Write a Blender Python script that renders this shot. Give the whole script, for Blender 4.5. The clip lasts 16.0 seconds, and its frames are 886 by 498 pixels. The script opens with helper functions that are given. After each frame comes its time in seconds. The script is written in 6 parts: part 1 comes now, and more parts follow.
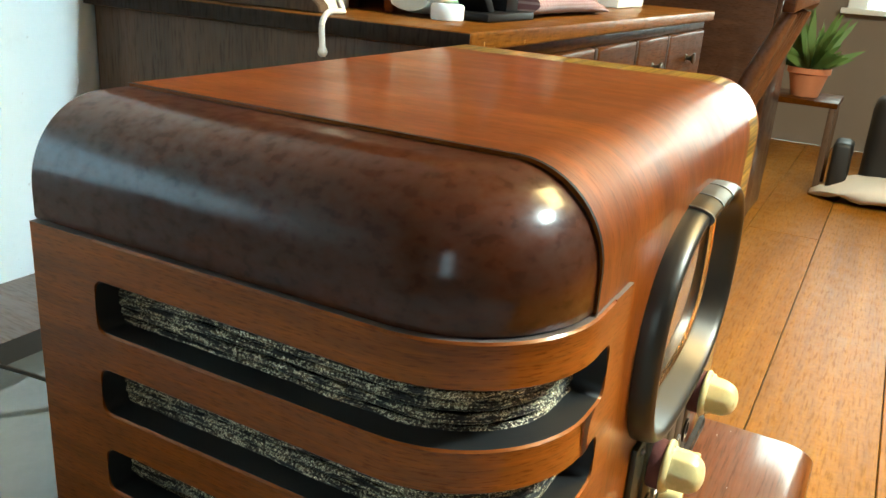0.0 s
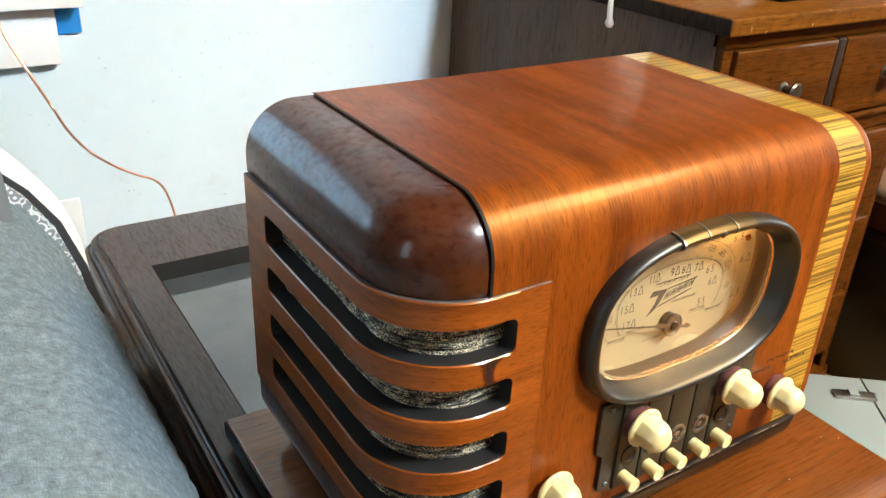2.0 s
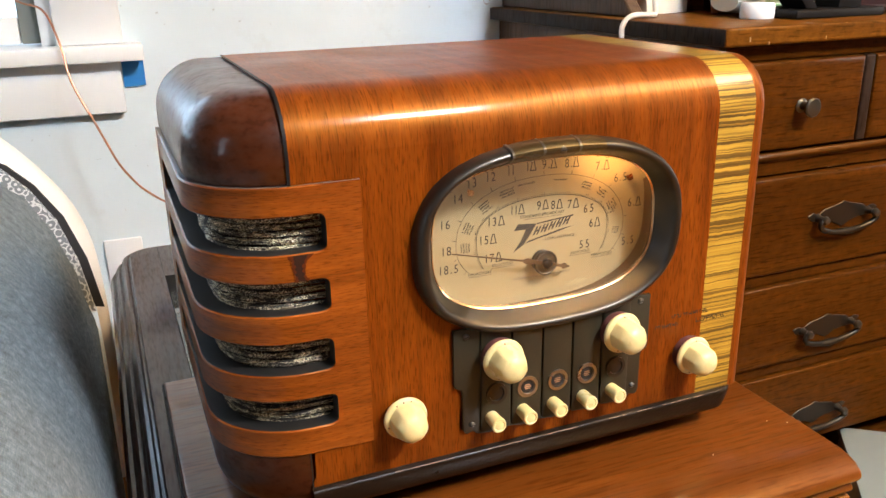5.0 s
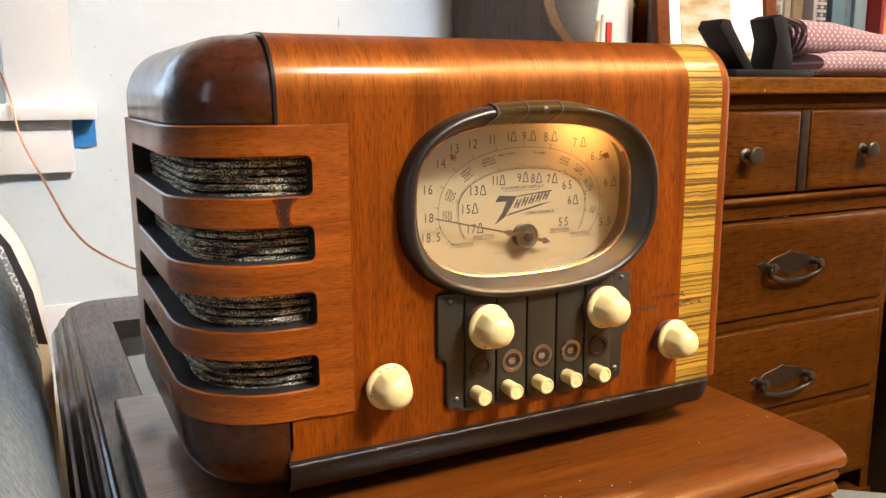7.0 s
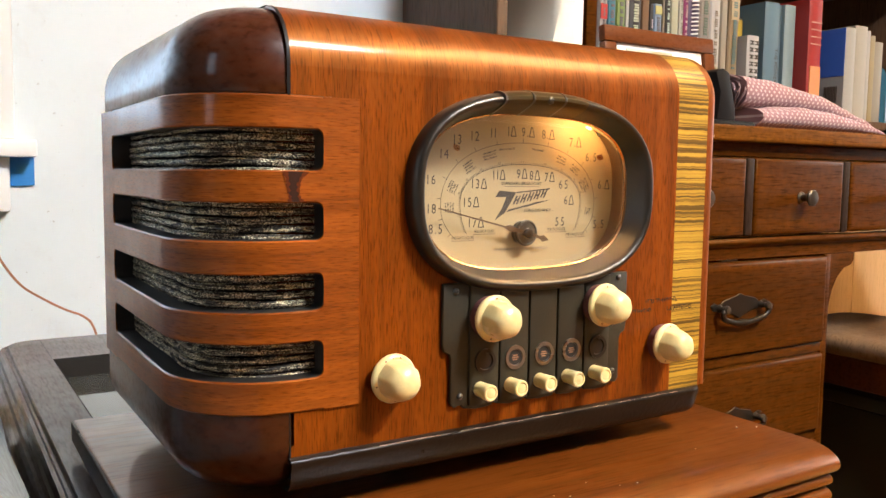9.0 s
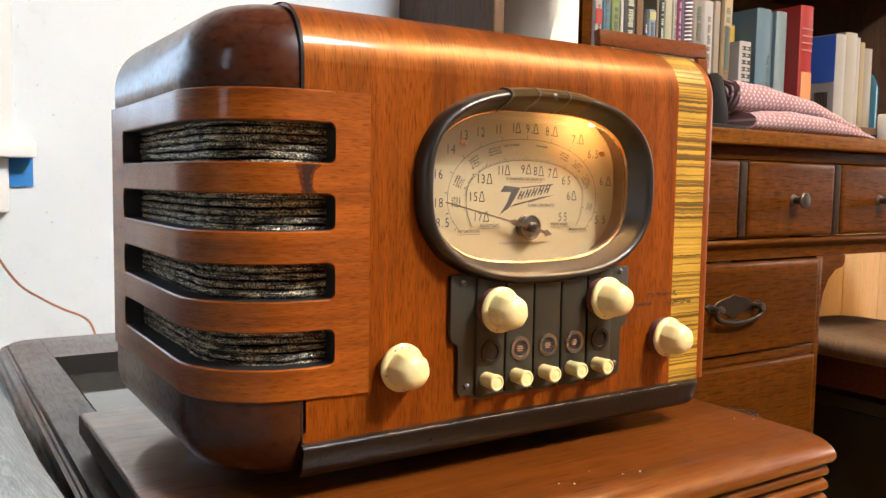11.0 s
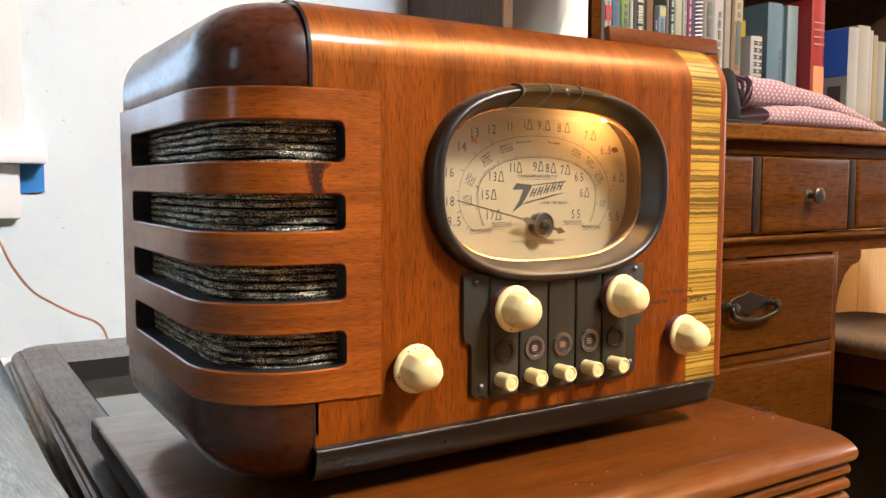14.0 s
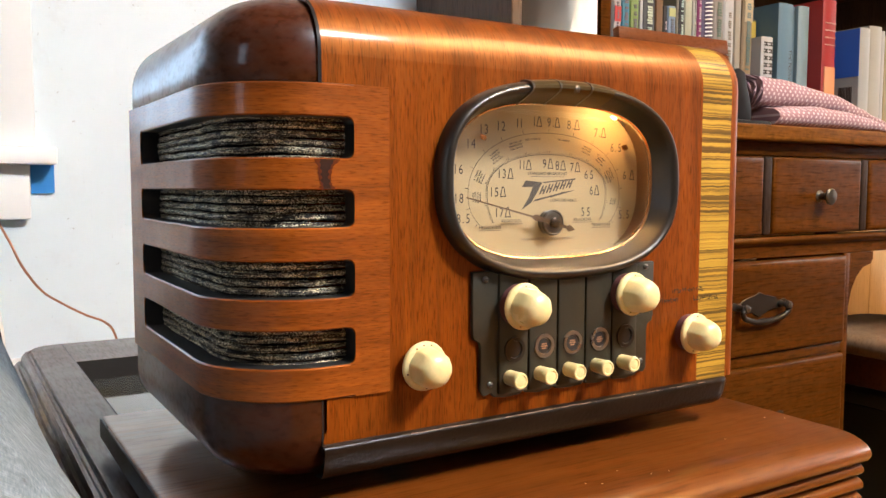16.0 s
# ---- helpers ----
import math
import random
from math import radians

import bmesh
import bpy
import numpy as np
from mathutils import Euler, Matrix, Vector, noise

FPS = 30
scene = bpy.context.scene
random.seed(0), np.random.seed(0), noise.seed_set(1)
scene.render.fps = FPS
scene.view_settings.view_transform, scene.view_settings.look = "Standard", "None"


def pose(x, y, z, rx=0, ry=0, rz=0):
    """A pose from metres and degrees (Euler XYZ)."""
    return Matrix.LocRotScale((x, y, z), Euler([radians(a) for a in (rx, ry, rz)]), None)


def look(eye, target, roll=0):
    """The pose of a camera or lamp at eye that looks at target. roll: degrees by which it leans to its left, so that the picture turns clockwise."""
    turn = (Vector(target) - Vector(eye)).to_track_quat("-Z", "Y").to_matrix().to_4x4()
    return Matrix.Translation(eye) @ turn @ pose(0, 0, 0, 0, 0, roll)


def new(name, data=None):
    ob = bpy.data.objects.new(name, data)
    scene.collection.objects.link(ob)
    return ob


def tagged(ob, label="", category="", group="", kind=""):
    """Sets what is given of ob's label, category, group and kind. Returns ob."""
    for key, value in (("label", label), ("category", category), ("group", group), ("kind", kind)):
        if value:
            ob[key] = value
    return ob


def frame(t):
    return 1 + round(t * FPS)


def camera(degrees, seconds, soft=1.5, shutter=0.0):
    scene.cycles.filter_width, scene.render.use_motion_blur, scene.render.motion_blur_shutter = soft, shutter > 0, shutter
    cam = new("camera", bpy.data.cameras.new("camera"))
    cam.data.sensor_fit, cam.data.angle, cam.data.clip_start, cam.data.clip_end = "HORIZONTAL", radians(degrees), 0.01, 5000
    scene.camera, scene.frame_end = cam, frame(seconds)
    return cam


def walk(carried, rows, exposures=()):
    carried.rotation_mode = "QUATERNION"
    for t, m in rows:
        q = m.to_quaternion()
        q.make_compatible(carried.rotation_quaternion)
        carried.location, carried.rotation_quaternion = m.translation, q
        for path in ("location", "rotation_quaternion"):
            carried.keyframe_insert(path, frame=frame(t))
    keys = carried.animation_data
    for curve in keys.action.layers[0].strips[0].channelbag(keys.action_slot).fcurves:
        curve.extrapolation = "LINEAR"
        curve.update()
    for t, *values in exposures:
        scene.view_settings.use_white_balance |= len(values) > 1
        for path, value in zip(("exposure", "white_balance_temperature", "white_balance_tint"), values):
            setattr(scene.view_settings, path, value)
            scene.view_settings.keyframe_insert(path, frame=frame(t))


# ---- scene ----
cam = camera(56.6, 16.0)
PATH = [
    (0, (-0.202, -0.074, 0.906), (1.472, 0.796, 0.241), 4.2),
    (0.5, (-0.202, -0.155, 0.953), (1.223, 1.013, 0.176), 4.9),
    (1, (-0.171, -0.221, 0.992), (1.047, 1.128, 0.156), 4.8),
    (1.5, (-0.176, -0.271, 0.999), (0.892, 1.171, 0.116), 3.8),
    (2, (-0.173, -0.307, 1.013), (0.807, 1.186, 0.113), 2.8),
    (2.5, (-0.119, -0.353, 1.015), (0.776, 1.197, 0.122), 2.2),
    (3, (-0.076, -0.382, 0.994), (0.764, 1.22, 0.141), 1.2),
    (5.5, (-0.024, -0.452, 0.893), (0.674, 1.326, 0.3), -1.3),
    (6, (-0.02, -0.451, 0.875), (0.687, 1.347, 0.355), -1.2),
    (6.5, (-0.035, -0.452, 0.843), (0.732, 1.341, 0.399), -0.4),
    (7, (-0.063, -0.452, 0.808), (0.818, 1.305, 0.435), -0.3),
    (7.5, (-0.076, -0.435, 0.773), (0.91, 1.281, 0.481), 0.2),
    (8, (-0.091, -0.429, 0.764), (0.92, 1.281, 0.535), 0.4),
    (8.5, (-0.099, -0.421, 0.756), (0.94, 1.277, 0.561), 0.6),
    (11, (-0.12, -0.426, 0.741), (0.958, 1.251, 0.58), 0.9),
    (11.5, (-0.119, -0.424, 0.74), (0.957, 1.254, 0.571), 0.8),
    (12, (-0.118, -0.423, 0.741), (0.957, 1.254, 0.565), 0.6),
    (12.5, (-0.119, -0.42, 0.741), (0.948, 1.262, 0.564), 0.3),
    (13, (-0.116, -0.418, 0.734), (0.944, 1.268, 0.558), 0.1),
    (13.5, (-0.116, -0.419, 0.737), (0.94, 1.271, 0.568), 0.0),
    (14, (-0.117, -0.42, 0.739), (0.939, 1.272, 0.581), 0.1),
    (14.5, (-0.116, -0.417, 0.739), (0.938, 1.276, 0.583), 0.2),
    (15, (-0.118, -0.417, 0.738), (0.929, 1.281, 0.591), 0.2),
    (15.5, (-0.115, -0.418, 0.736), (0.928, 1.282, 0.591), 0.0),
    (16, (-0.116, -0.418, 0.735), (0.922, 1.285, 0.585), 0.1),
]
walk(cam, [(t, look(eye, target, roll)) for t, eye, target, roll in PATH],
     [(0, 0.42, 5300, -14), (0.5, 0.42, 5150, -5), (1.5, 0.40, 5180, -2), (3, 0.37, 5420, 3), (5.5, 0.06, 5720, 9), (7.5, 0.19, 5860, 10), (12.5, 0.22, 5680, 10), (16, 0.21, 5620, 10)])

# ---- world and light ----
world = bpy.data.worlds.new("world")
scene.world = world
world.use_nodes = True
wn = world.node_tree.nodes
sky = wn.new("ShaderNodeTexSky")
sky.sky_type, sky.sun_disc, sky.sun_elevation, sky.sun_rotation = "NISHITA", False, radians(40), radians(200)
world.node_tree.links.new(sky.outputs[0], wn["Background"].inputs[0])
wn["Background"].inputs[1].default_value = 0.12


def area_lamp(name, m, sx, sy, watts, colour, label):
    data = bpy.data.lights.new(name, "AREA")
    data.shape, data.size, data.size_y, data.energy, data.color = "RECTANGLE", sx, sy, watts, colour
    ob = new(name, data)
    ob.matrix_world = m
    return tagged(ob, label, "light", kind="structure")


area_lamp("window_light_back", look((-0.62, 1.07, 1.09), (-0.62, 0.0, 1.0)), 1.0, 0.50, 1.5, (0.72, 0.87, 1.0), "daylight in the opening of the back window")
area_lamp("window_light_side", look((5.12, -0.55, 1.45), (1.0, -0.55, 1.0)), 1.3, 1.2, 11, (1.0, 0.90, 0.72), "daylight in the opening of the side window")
# added fill from the west; it brightens the radio's left end
area_lamp("fill_light_west", look((-2.31, -0.67, 1.45), (0.0, -0.67, 1.0)), 0.36, 1.16, 1.5, (0.84, 0.92, 1.0), "added fill light in the made-up narrow window")
area_lamp("ceiling_lamp_light", look((0.93, -1.42, 2.33), (0.93, -1.42, 0.0)), 0.36, 0.36, 116, (1.0, 0.965, 0.92), "white light of the ceiling lamp")
area_lamp("ceiling_lamp_light_warm", look((1.58, -0.85, 2.33), (1.58, -0.85, 0.0)), 0.80, 0.80, 70, (1.0, 0.61, 0.24), "warm light of the second ceiling lamp")

# ---- materials ----


class Nodes:
    """A node material with short ways to add and link nodes."""

    def __init__(self, name):
        self.mat = bpy.data.materials.new(name)
        self.mat.use_nodes = True
        self.tree = self.mat.node_tree
        self.bsdf = self.tree.nodes["Principled BSDF"]

    def add(self, kind, **values):
        node = self.tree.nodes.new("ShaderNode" + kind)
        for key, value in values.items():
            node.inputs[key].default_value = value
        return node

    def link(self, a, b):
        self.tree.links.new(a, b)

    def coords(self, scale=(1, 1, 1), turn=(0, 0, 0), what="Object"):
        m = self.add("Mapping")
        m.inputs["Scale"].default_value = scale
        m.inputs["Rotation"].default_value = [radians(a) for a in turn]
        self.link(self.add("TexCoord").outputs[what], m.inputs["Vector"])
        return m.outputs[0]

    def noise(self, vector, scale=1.0, detail=4.0, rough=0.55, distort=0.0):
        n = self.add("TexNoise", Scale=scale, Detail=detail, Roughness=rough, Distortion=distort)
        self.link(vector, n.inputs["Vector"])
        return n.outputs["Fac"]

    def ramp(self, fac, stops):
        r = self.add("ValToRGB")
        e = r.color_ramp.elements
        while len(e) < len(stops):
            e.new(0.5)
        for item, (pos, col) in zip(e, stops):
            item.position, item.color = pos, (*col, 1) if len(col) == 3 else col
        self.link(fac, r.inputs[0])
        return r.outputs[0]

    def grey(self, fac, stops):
        return self.ramp(fac, [(p, (v, v, v)) for p, v in stops])

    def mix(self, fac, a, b, mode="MIX"):
        m = self.tree.nodes.new("ShaderNodeMix")
        m.data_type, m.blend_type = "RGBA", mode
        for slot, v in ((0, fac), (6, a), (7, b)):
            if isinstance(v, bpy.types.NodeSocket):
                self.link(v, m.inputs[slot])
            else:
                m.inputs[slot].default_value = v if slot == 0 else (*v, 1)
        return m.outputs[2]

    def math(self, op, a, b=0.0):
        m = self.tree.nodes.new("ShaderNodeMath")
        m.operation = op
        for slot, v in ((0, a), (1, b)):
            if isinstance(v, bpy.types.NodeSocket):
                self.link(v, m.inputs[slot])
            else:
                m.inputs[slot].default_value = v
        return m.outputs[0]

    def bump(self, height, strength=0.2, distance=0.001):
        b = self.add("Bump", Strength=strength, Distance=distance)
        self.link(height, b.inputs["Height"])
        self.link(b.outputs[0], self.bsdf.inputs["Normal"])

    def set(self, **values):
        for key, v in values.items():
            key = key.replace("_", " ")
            if isinstance(v, bpy.types.NodeSocket):
                self.link(v, self.bsdf.inputs[key])
            else:
                self.bsdf.inputs[key].default_value = (*v, 1) if isinstance(v, tuple) and self.bsdf.inputs[key].type == "RGBA" else v
        return self


def plain(name, colour, rough=0.5, metal=0.0, vary=0.12, scale=40.0, bump=0.05, **more):
    """A plain material with slight stains and fine relief."""
    n = Nodes(name)
    co = n.coords()
    big = n.noise(co, scale * 0.15, 4)
    fine = n.noise(co, scale * 4, 3)
    lo = tuple(c * (1 - vary) for c in colour)
    hi = tuple(min(1.0, c * (1 + vary)) for c in colour)
    col = n.mix(n.math("ADD", n.math("MULTIPLY", big, 0.7), n.math("MULTIPLY", fine, 0.3)), lo, hi)
    n.set(Base_Color=col, Roughness=n.grey(big, [(0.3, max(0.02, rough - 0.06)), (0.7, min(1, rough + 0.06))]), Metallic=metal, **more)
    if bump:
        n.bump(fine, bump, 0.0006)
    return n.mat


def wood(name, dark, mid, light, scale=(260, 8, 8), rough=0.28, coat=0.3, pores=0.5, bump=0.08, worn=0.0, gloss=0.10, specular=0.25, tint=(1, 1, 1), short=6.0):
    """Wood with its grain across the axis of the largest scale."""
    n = Nodes(name)
    co = n.coords(scale)
    streak = n.noise(co, 1.0, 6, 0.62, 0.12)
    broad = n.noise(n.coords(tuple(s * 0.16 for s in scale)), 1.0, 3, 0.5, 0.15)
    col = n.ramp(streak, [(0.28, dark), (0.5, mid), (0.72, light)])
    tone = n.ramp(broad, [(0.34, tuple(c * 0.58 for c in mid)), (0.66, tuple(min(1, c * 0.95) for c in light))])
    col = n.mix(0.45, col, tone)
    pore = n.noise(n.coords(tuple(s * 2.6 if s == max(scale) else s * short for s in scale)), 1.0, 2, 0.5)
    col = n.mix(n.grey(pore, [(0.57, 0.0), (0.64, pores)]), col, tuple(c * 0.45 for c in dark))
    if worn:
        w = n.noise(n.coords((22, 22, 22)), 1.0, 8, 0.72)
        col = n.mix(n.grey(w, [(0.60, 0.0), (0.72, worn)]), col, tuple(c * 0.4 for c in dark))
        spot = n.noise(n.coords((75, 75, 75)), 1.0, 5, 0.7)
        col = n.mix(worn, col, n.grey(spot, [(0.34, 0.45), (0.5, 1.0), (0.68, 1.5)]), "MULTIPLY")
    smear = n.noise(n.coords((14, 14, 14)), 1.0, 5, 0.6)
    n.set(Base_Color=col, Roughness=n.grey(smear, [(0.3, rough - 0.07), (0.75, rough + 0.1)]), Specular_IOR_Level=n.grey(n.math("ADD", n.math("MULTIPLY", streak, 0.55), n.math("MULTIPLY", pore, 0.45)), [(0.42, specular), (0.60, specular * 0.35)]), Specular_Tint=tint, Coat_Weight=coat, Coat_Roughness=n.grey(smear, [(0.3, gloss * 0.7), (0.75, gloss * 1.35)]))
    n.bump(streak, bump, 0.0004)
    return n.mat


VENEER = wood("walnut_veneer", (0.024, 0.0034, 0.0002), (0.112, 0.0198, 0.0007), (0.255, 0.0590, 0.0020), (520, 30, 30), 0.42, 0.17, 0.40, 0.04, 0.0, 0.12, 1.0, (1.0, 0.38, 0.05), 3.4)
PANEL_WOOD = wood("mahogany_grille", (0.052, 0.0086, 0.0008), (0.160, 0.0330, 0.0022), (0.33, 0.086, 0.0066), (36, 36, 600), 0.44, 0.42, 0.36, 0.05, 0.0, 0.19, 0.8, (1.0, 0.44, 0.10), 4.0)
CAP_WOOD = wood("dark_cap_wood", (0.015, 0.0042, 0.0016), (0.043, 0.0102, 0.0029), (0.086, 0.0215, 0.0060), (26, 26, 90), 0.38, 0.52, 0.30, 0.05, 0.14, 0.15, 0.2)
TABLE_WOOD = wood("table_top_wood", (0.040, 0.0087, 0.0010), (0.099, 0.0245, 0.0022), (0.175, 0.049, 0.0052), (6, 190, 40), 0.36, 0.75, 0.30, 0.03, 0.16, 0.10, 0.5, (1.0, 0.55, 0.16))
DARK_TABLE = wood("dark_table_wood", (0.018, 0.0085, 0.0050), (0.038, 0.018, 0.0100), (0.066, 0.033, 0.019), (150, 9, 60), 0.34, 0.48, 0.3, 0.05, 0.12, 0.10)
DESK_WOOD = wood("maple_desk_wood", (0.024, 0.0066, 0.0005), (0.052, 0.0152, 0.0010), (0.090, 0.0285, 0.0022), (5, 30, 130), 0.42, 0.05, 0.5, 0.06, 0.5, 0.14, 0.15, (1.0, 0.5, 0.15))
DESK_TOP = wood("worn_desk_top_wood", (0.060, 0.019, 0.002), (0.125, 0.044, 0.0042), (0.210, 0.082, 0.009), (5, 60, 160), 0.40, 0.12, 0.5, 0.08, 0.55, 0.14, 0.2, (1.0, 0.5, 0.15))
DIVIDER_WOOD = wood("dark_divider_wood", (0.010, 0.005, 0.003), (0.022, 0.012, 0.007), (0.042, 0.024, 0.014), (90, 90, 6), 0.55, 0.0, 0.3, 0.05, 0.3, 0.2, 0.15)
DESK_SIDE = wood("desk_side_wood", (0.050, 0.028, 0.015), (0.092, 0.053, 0.030), (0.130, 0.080, 0.048), (60, 120, 5), 0.5, 0.05, 0.3)
FRAME_WOOD = wood("frame_wood", (0.075, 0.019, 0.004), (0.115, 0.032, 0.007), (0.15, 0.046, 0.011), (20, 60, 90), 0.45, 0.03, 0.2, 0.05, 0.0, 0.2, 0.12)
FLOOR_WOOD = wood("floor_wood", (0.185, 0.068, 0.005), (0.270, 0.108, 0.009), (0.34, 0.145, 0.015), (3, 60, 20), 0.45, 0.06, 0.3, 0.08, 0.25, 0.2, 0.15)
TAN_WOOD = wood("tan_panel_wood", (0.60, 0.38, 0.17), (0.69, 0.46, 0.22), (0.75, 0.52, 0.27), (70, 9, 5), 0.6, 0.0, 0.15)
STOOL_WOOD = wood("stool_top_wood", (0.10, 0.058, 0.030), (0.155, 0.094, 0.050), (0.22, 0.14, 0.078), (30, 90, 20), 0.5, 0.0, 0.3)


def zebra():
    """Golden wood whose dark veins run across the band, up the front and over the top."""
    n = Nodes("zebrawood_inlay")
    split = n.add("SeparateXYZ")
    n.link(n.coords(), split.inputs[0])
    wave = n.noise(n.coords((120, 90, 90)), 1.0, 2, 0.5)
    run = n.math("ADD", n.math("ADD", split.outputs[1], split.outputs[2]), n.math("MULTIPLY", wave, 0.0018))

    def veins(along, across, detail, distort):
        joined = n.add("CombineXYZ")
        n.link(n.math("MULTIPLY", split.outputs[0], across), joined.inputs[0])
        n.link(n.math("MULTIPLY", run, along), joined.inputs[1])
        return n.noise(joined.outputs[0], 1.0, detail, 0.5, distort)

    a, b = veins(520, 2.2, 3, 0.0), veins(1300, 7, 2, 0.0)
    patch = veins(40, 20, 2, 0.0)
    col = n.ramp(a, [(0.38, (0.070, 0.035, 0.006)), (0.445, (0.15, 0.078, 0.010)), (0.485, (0.38, 0.220, 0.021)), (0.75, (0.50, 0.308, 0.038))])
    col = n.mix(n.grey(b, [(0.54, 0.0), (0.62, 0.55)]), col, (0.13, 0.066, 0.012))
    col = n.mix(0.6, col, n.grey(patch, [(0.3, 0.65), (0.7, 1.25)]), "MULTIPLY")
    n.set(Base_Color=col, Roughness=0.30, Coat_Weight=0.6, Coat_Roughness=0.08)
    n.bump(a, 0.04, 0.0003)
    return n.mat


ZEBRA = zebra()


def cloth_cord():
    """Dark ribbed cloth: fine threads along each rib, pale woven blocks and metallic glints."""
    n = Nodes("grille_cord_cloth")
    thread = n.noise(n.coords((60, 60, 1300)), 1.0, 3, 0.6)
    fleck = n.noise(n.coords((900, 900, 900)), 1.0, 2, 0.6)
    block = n.noise(n.coords((150, 150, 210)), 1.0, 1, 0.4)
    weave = n.math("ADD", n.math("MULTIPLY", thread, 0.72), n.math("MULTIPLY", block, 0.28))
    col = n.ramp(weave, [(0.43, (0.012, 0.008, 0.005)), (0.53, (0.058, 0.038, 0.019)), (0.66, (0.34, 0.25, 0.13))])
    gold = n.math("MULTIPLY", n.grey(fleck, [(0.50, 0.0), (0.57, 1.0)]), n.grey(weave, [(0.44, 0.0), (0.52, 1.0)]))
    col = n.mix(gold, col, (1.0, 0.88, 0.60))
    n.set(Base_Color=col, Roughness=n.grey(fleck, [(0.5, 0.7), (0.62, 0.25)]), Metallic=n.math("MULTIPLY", gold, 0.8))
    n.bump(n.math("ADD", fleck, thread), 0.9, 0.0012)
    return n.mat


CORD = cloth_cord()


def bronze():
    n = Nodes("aged_bronze")
    patch = n.noise(n.coords((45, 45, 45)), 1.0, 6, 0.65)
    fine = n.noise(n.coords((400, 400, 400)), 1.0, 3)
    col = n.ramp(patch, [(0.34, (0.055, 0.051, 0.046)), (0.60, (0.064, 0.057, 0.047)), (0.85, (0.084, 0.066, 0.047))])
    n.set(Base_Color=col, Metallic=0.9, Roughness=n.grey(patch, [(0.3, 0.31), (0.7, 0.42)]))
    n.bump(fine, 0.02, 0.0002)
    return n.mat


BRONZE = bronze()
BRONZE_INNER = plain("inner_bronze", (0.20, 0.125, 0.062), 0.42, 0.85, 0.3, 90)
BRONZE_WORN = plain("worn_bronze_sleeve", (0.090, 0.062, 0.022), 0.40, 0.75, 0.5, 140)
BAND_STEEL = plain("worn_steel_band", (0.16, 0.155, 0.145), 0.38, 0.9, 0.3, 140)
PLATE = plain("dark_bronze_plate", (0.027, 0.0225, 0.0115), 0.46, 0.20, 0.4, 120, 0.12)
IVORY = plain("ivory_plastic", (0.68, 0.555, 0.25), 0.31, 0.0, 0.32, 130, 0.05, Subsurface_Weight=0.12, Subsurface_Radius=(0.01, 0.006, 0.003), Subsurface_Scale=0.3)
FELT = plain("red_brown_felt", (0.10, 0.028, 0.022), 0.95, 0.0, 0.3, 300, 0.5)
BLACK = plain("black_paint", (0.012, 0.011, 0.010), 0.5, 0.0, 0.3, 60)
BLACK_GLOSS = plain("black_lacquer", (0.0115, 0.0064, 0.0034), 0.32, 0.0, 0.6, 90, 0.35, Specular_IOR_Level=0.14)
SEAM_BLACK = plain("black_seam_paint", (0.010, 0.009, 0.009), 0.5, 0.0, 0.3, 60, 0.05, Specular_IOR_Level=0.12)
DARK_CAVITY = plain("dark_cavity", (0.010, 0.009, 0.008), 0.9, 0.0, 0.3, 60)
STEEL = plain("dull_steel", (0.42, 0.41, 0.39), 0.34, 1.0, 0.25, 200)
IRON = plain("dark_iron", (0.048, 0.040, 0.032), 0.40, 0.85, 0.4, 150)
PEWTER = plain("aged_pewter", (0.105, 0.092, 0.072), 0.34, 0.85, 0.35, 120)
COPPER = plain("copper_wire", (0.42, 0.20, 0.12), 0.35, 0.5, 0.2, 200)
WHITE_PAINT = plain("white_trim_paint", (0.83, 0.86, 0.87), 0.4, 0.0, 0.05, 14, 0.06)
PAPER = plain("white_paper", (0.80, 0.79, 0.74), 0.7, 0.0, 0.05, 30, 0.02)
CREAM = plain("cream_cloth", (0.62, 0.57, 0.50), 0.95, 0.0, 0.12, 60, 0.3)
BLUE_TAPE = plain("blue_tape", (0.03, 0.22, 0.62), 0.6, 0.0, 0.1, 90, 0.1)
GREY_METAL = plain("grey_painted_metal", (0.215, 0.24, 0.228), 0.42, 0.0, 0.1, 25, 0.05)
INK = plain("dial_ink", (0.035, 0.027, 0.019), 0.6, 0.0, 0.1, 100, 0.0)
INK_SOFT = plain("soft_dial_ink", (0.20, 0.155, 0.10), 0.6, 0.0, 0.1, 100, 0.0)
DIAL = plain("dial_paper", (0.300, 0.226, 0.112), 0.5, 0.0, 0.08, 60, 0.03)
BRASS = plain("polished_brass", (0.80, 0.50, 0.25), 0.2, 1.0, 0.12, 90)
NEEDLE_METAL = plain("copper_needle", (0.10, 0.060, 0.030), 0.4, 0.4, 0.15, 200)


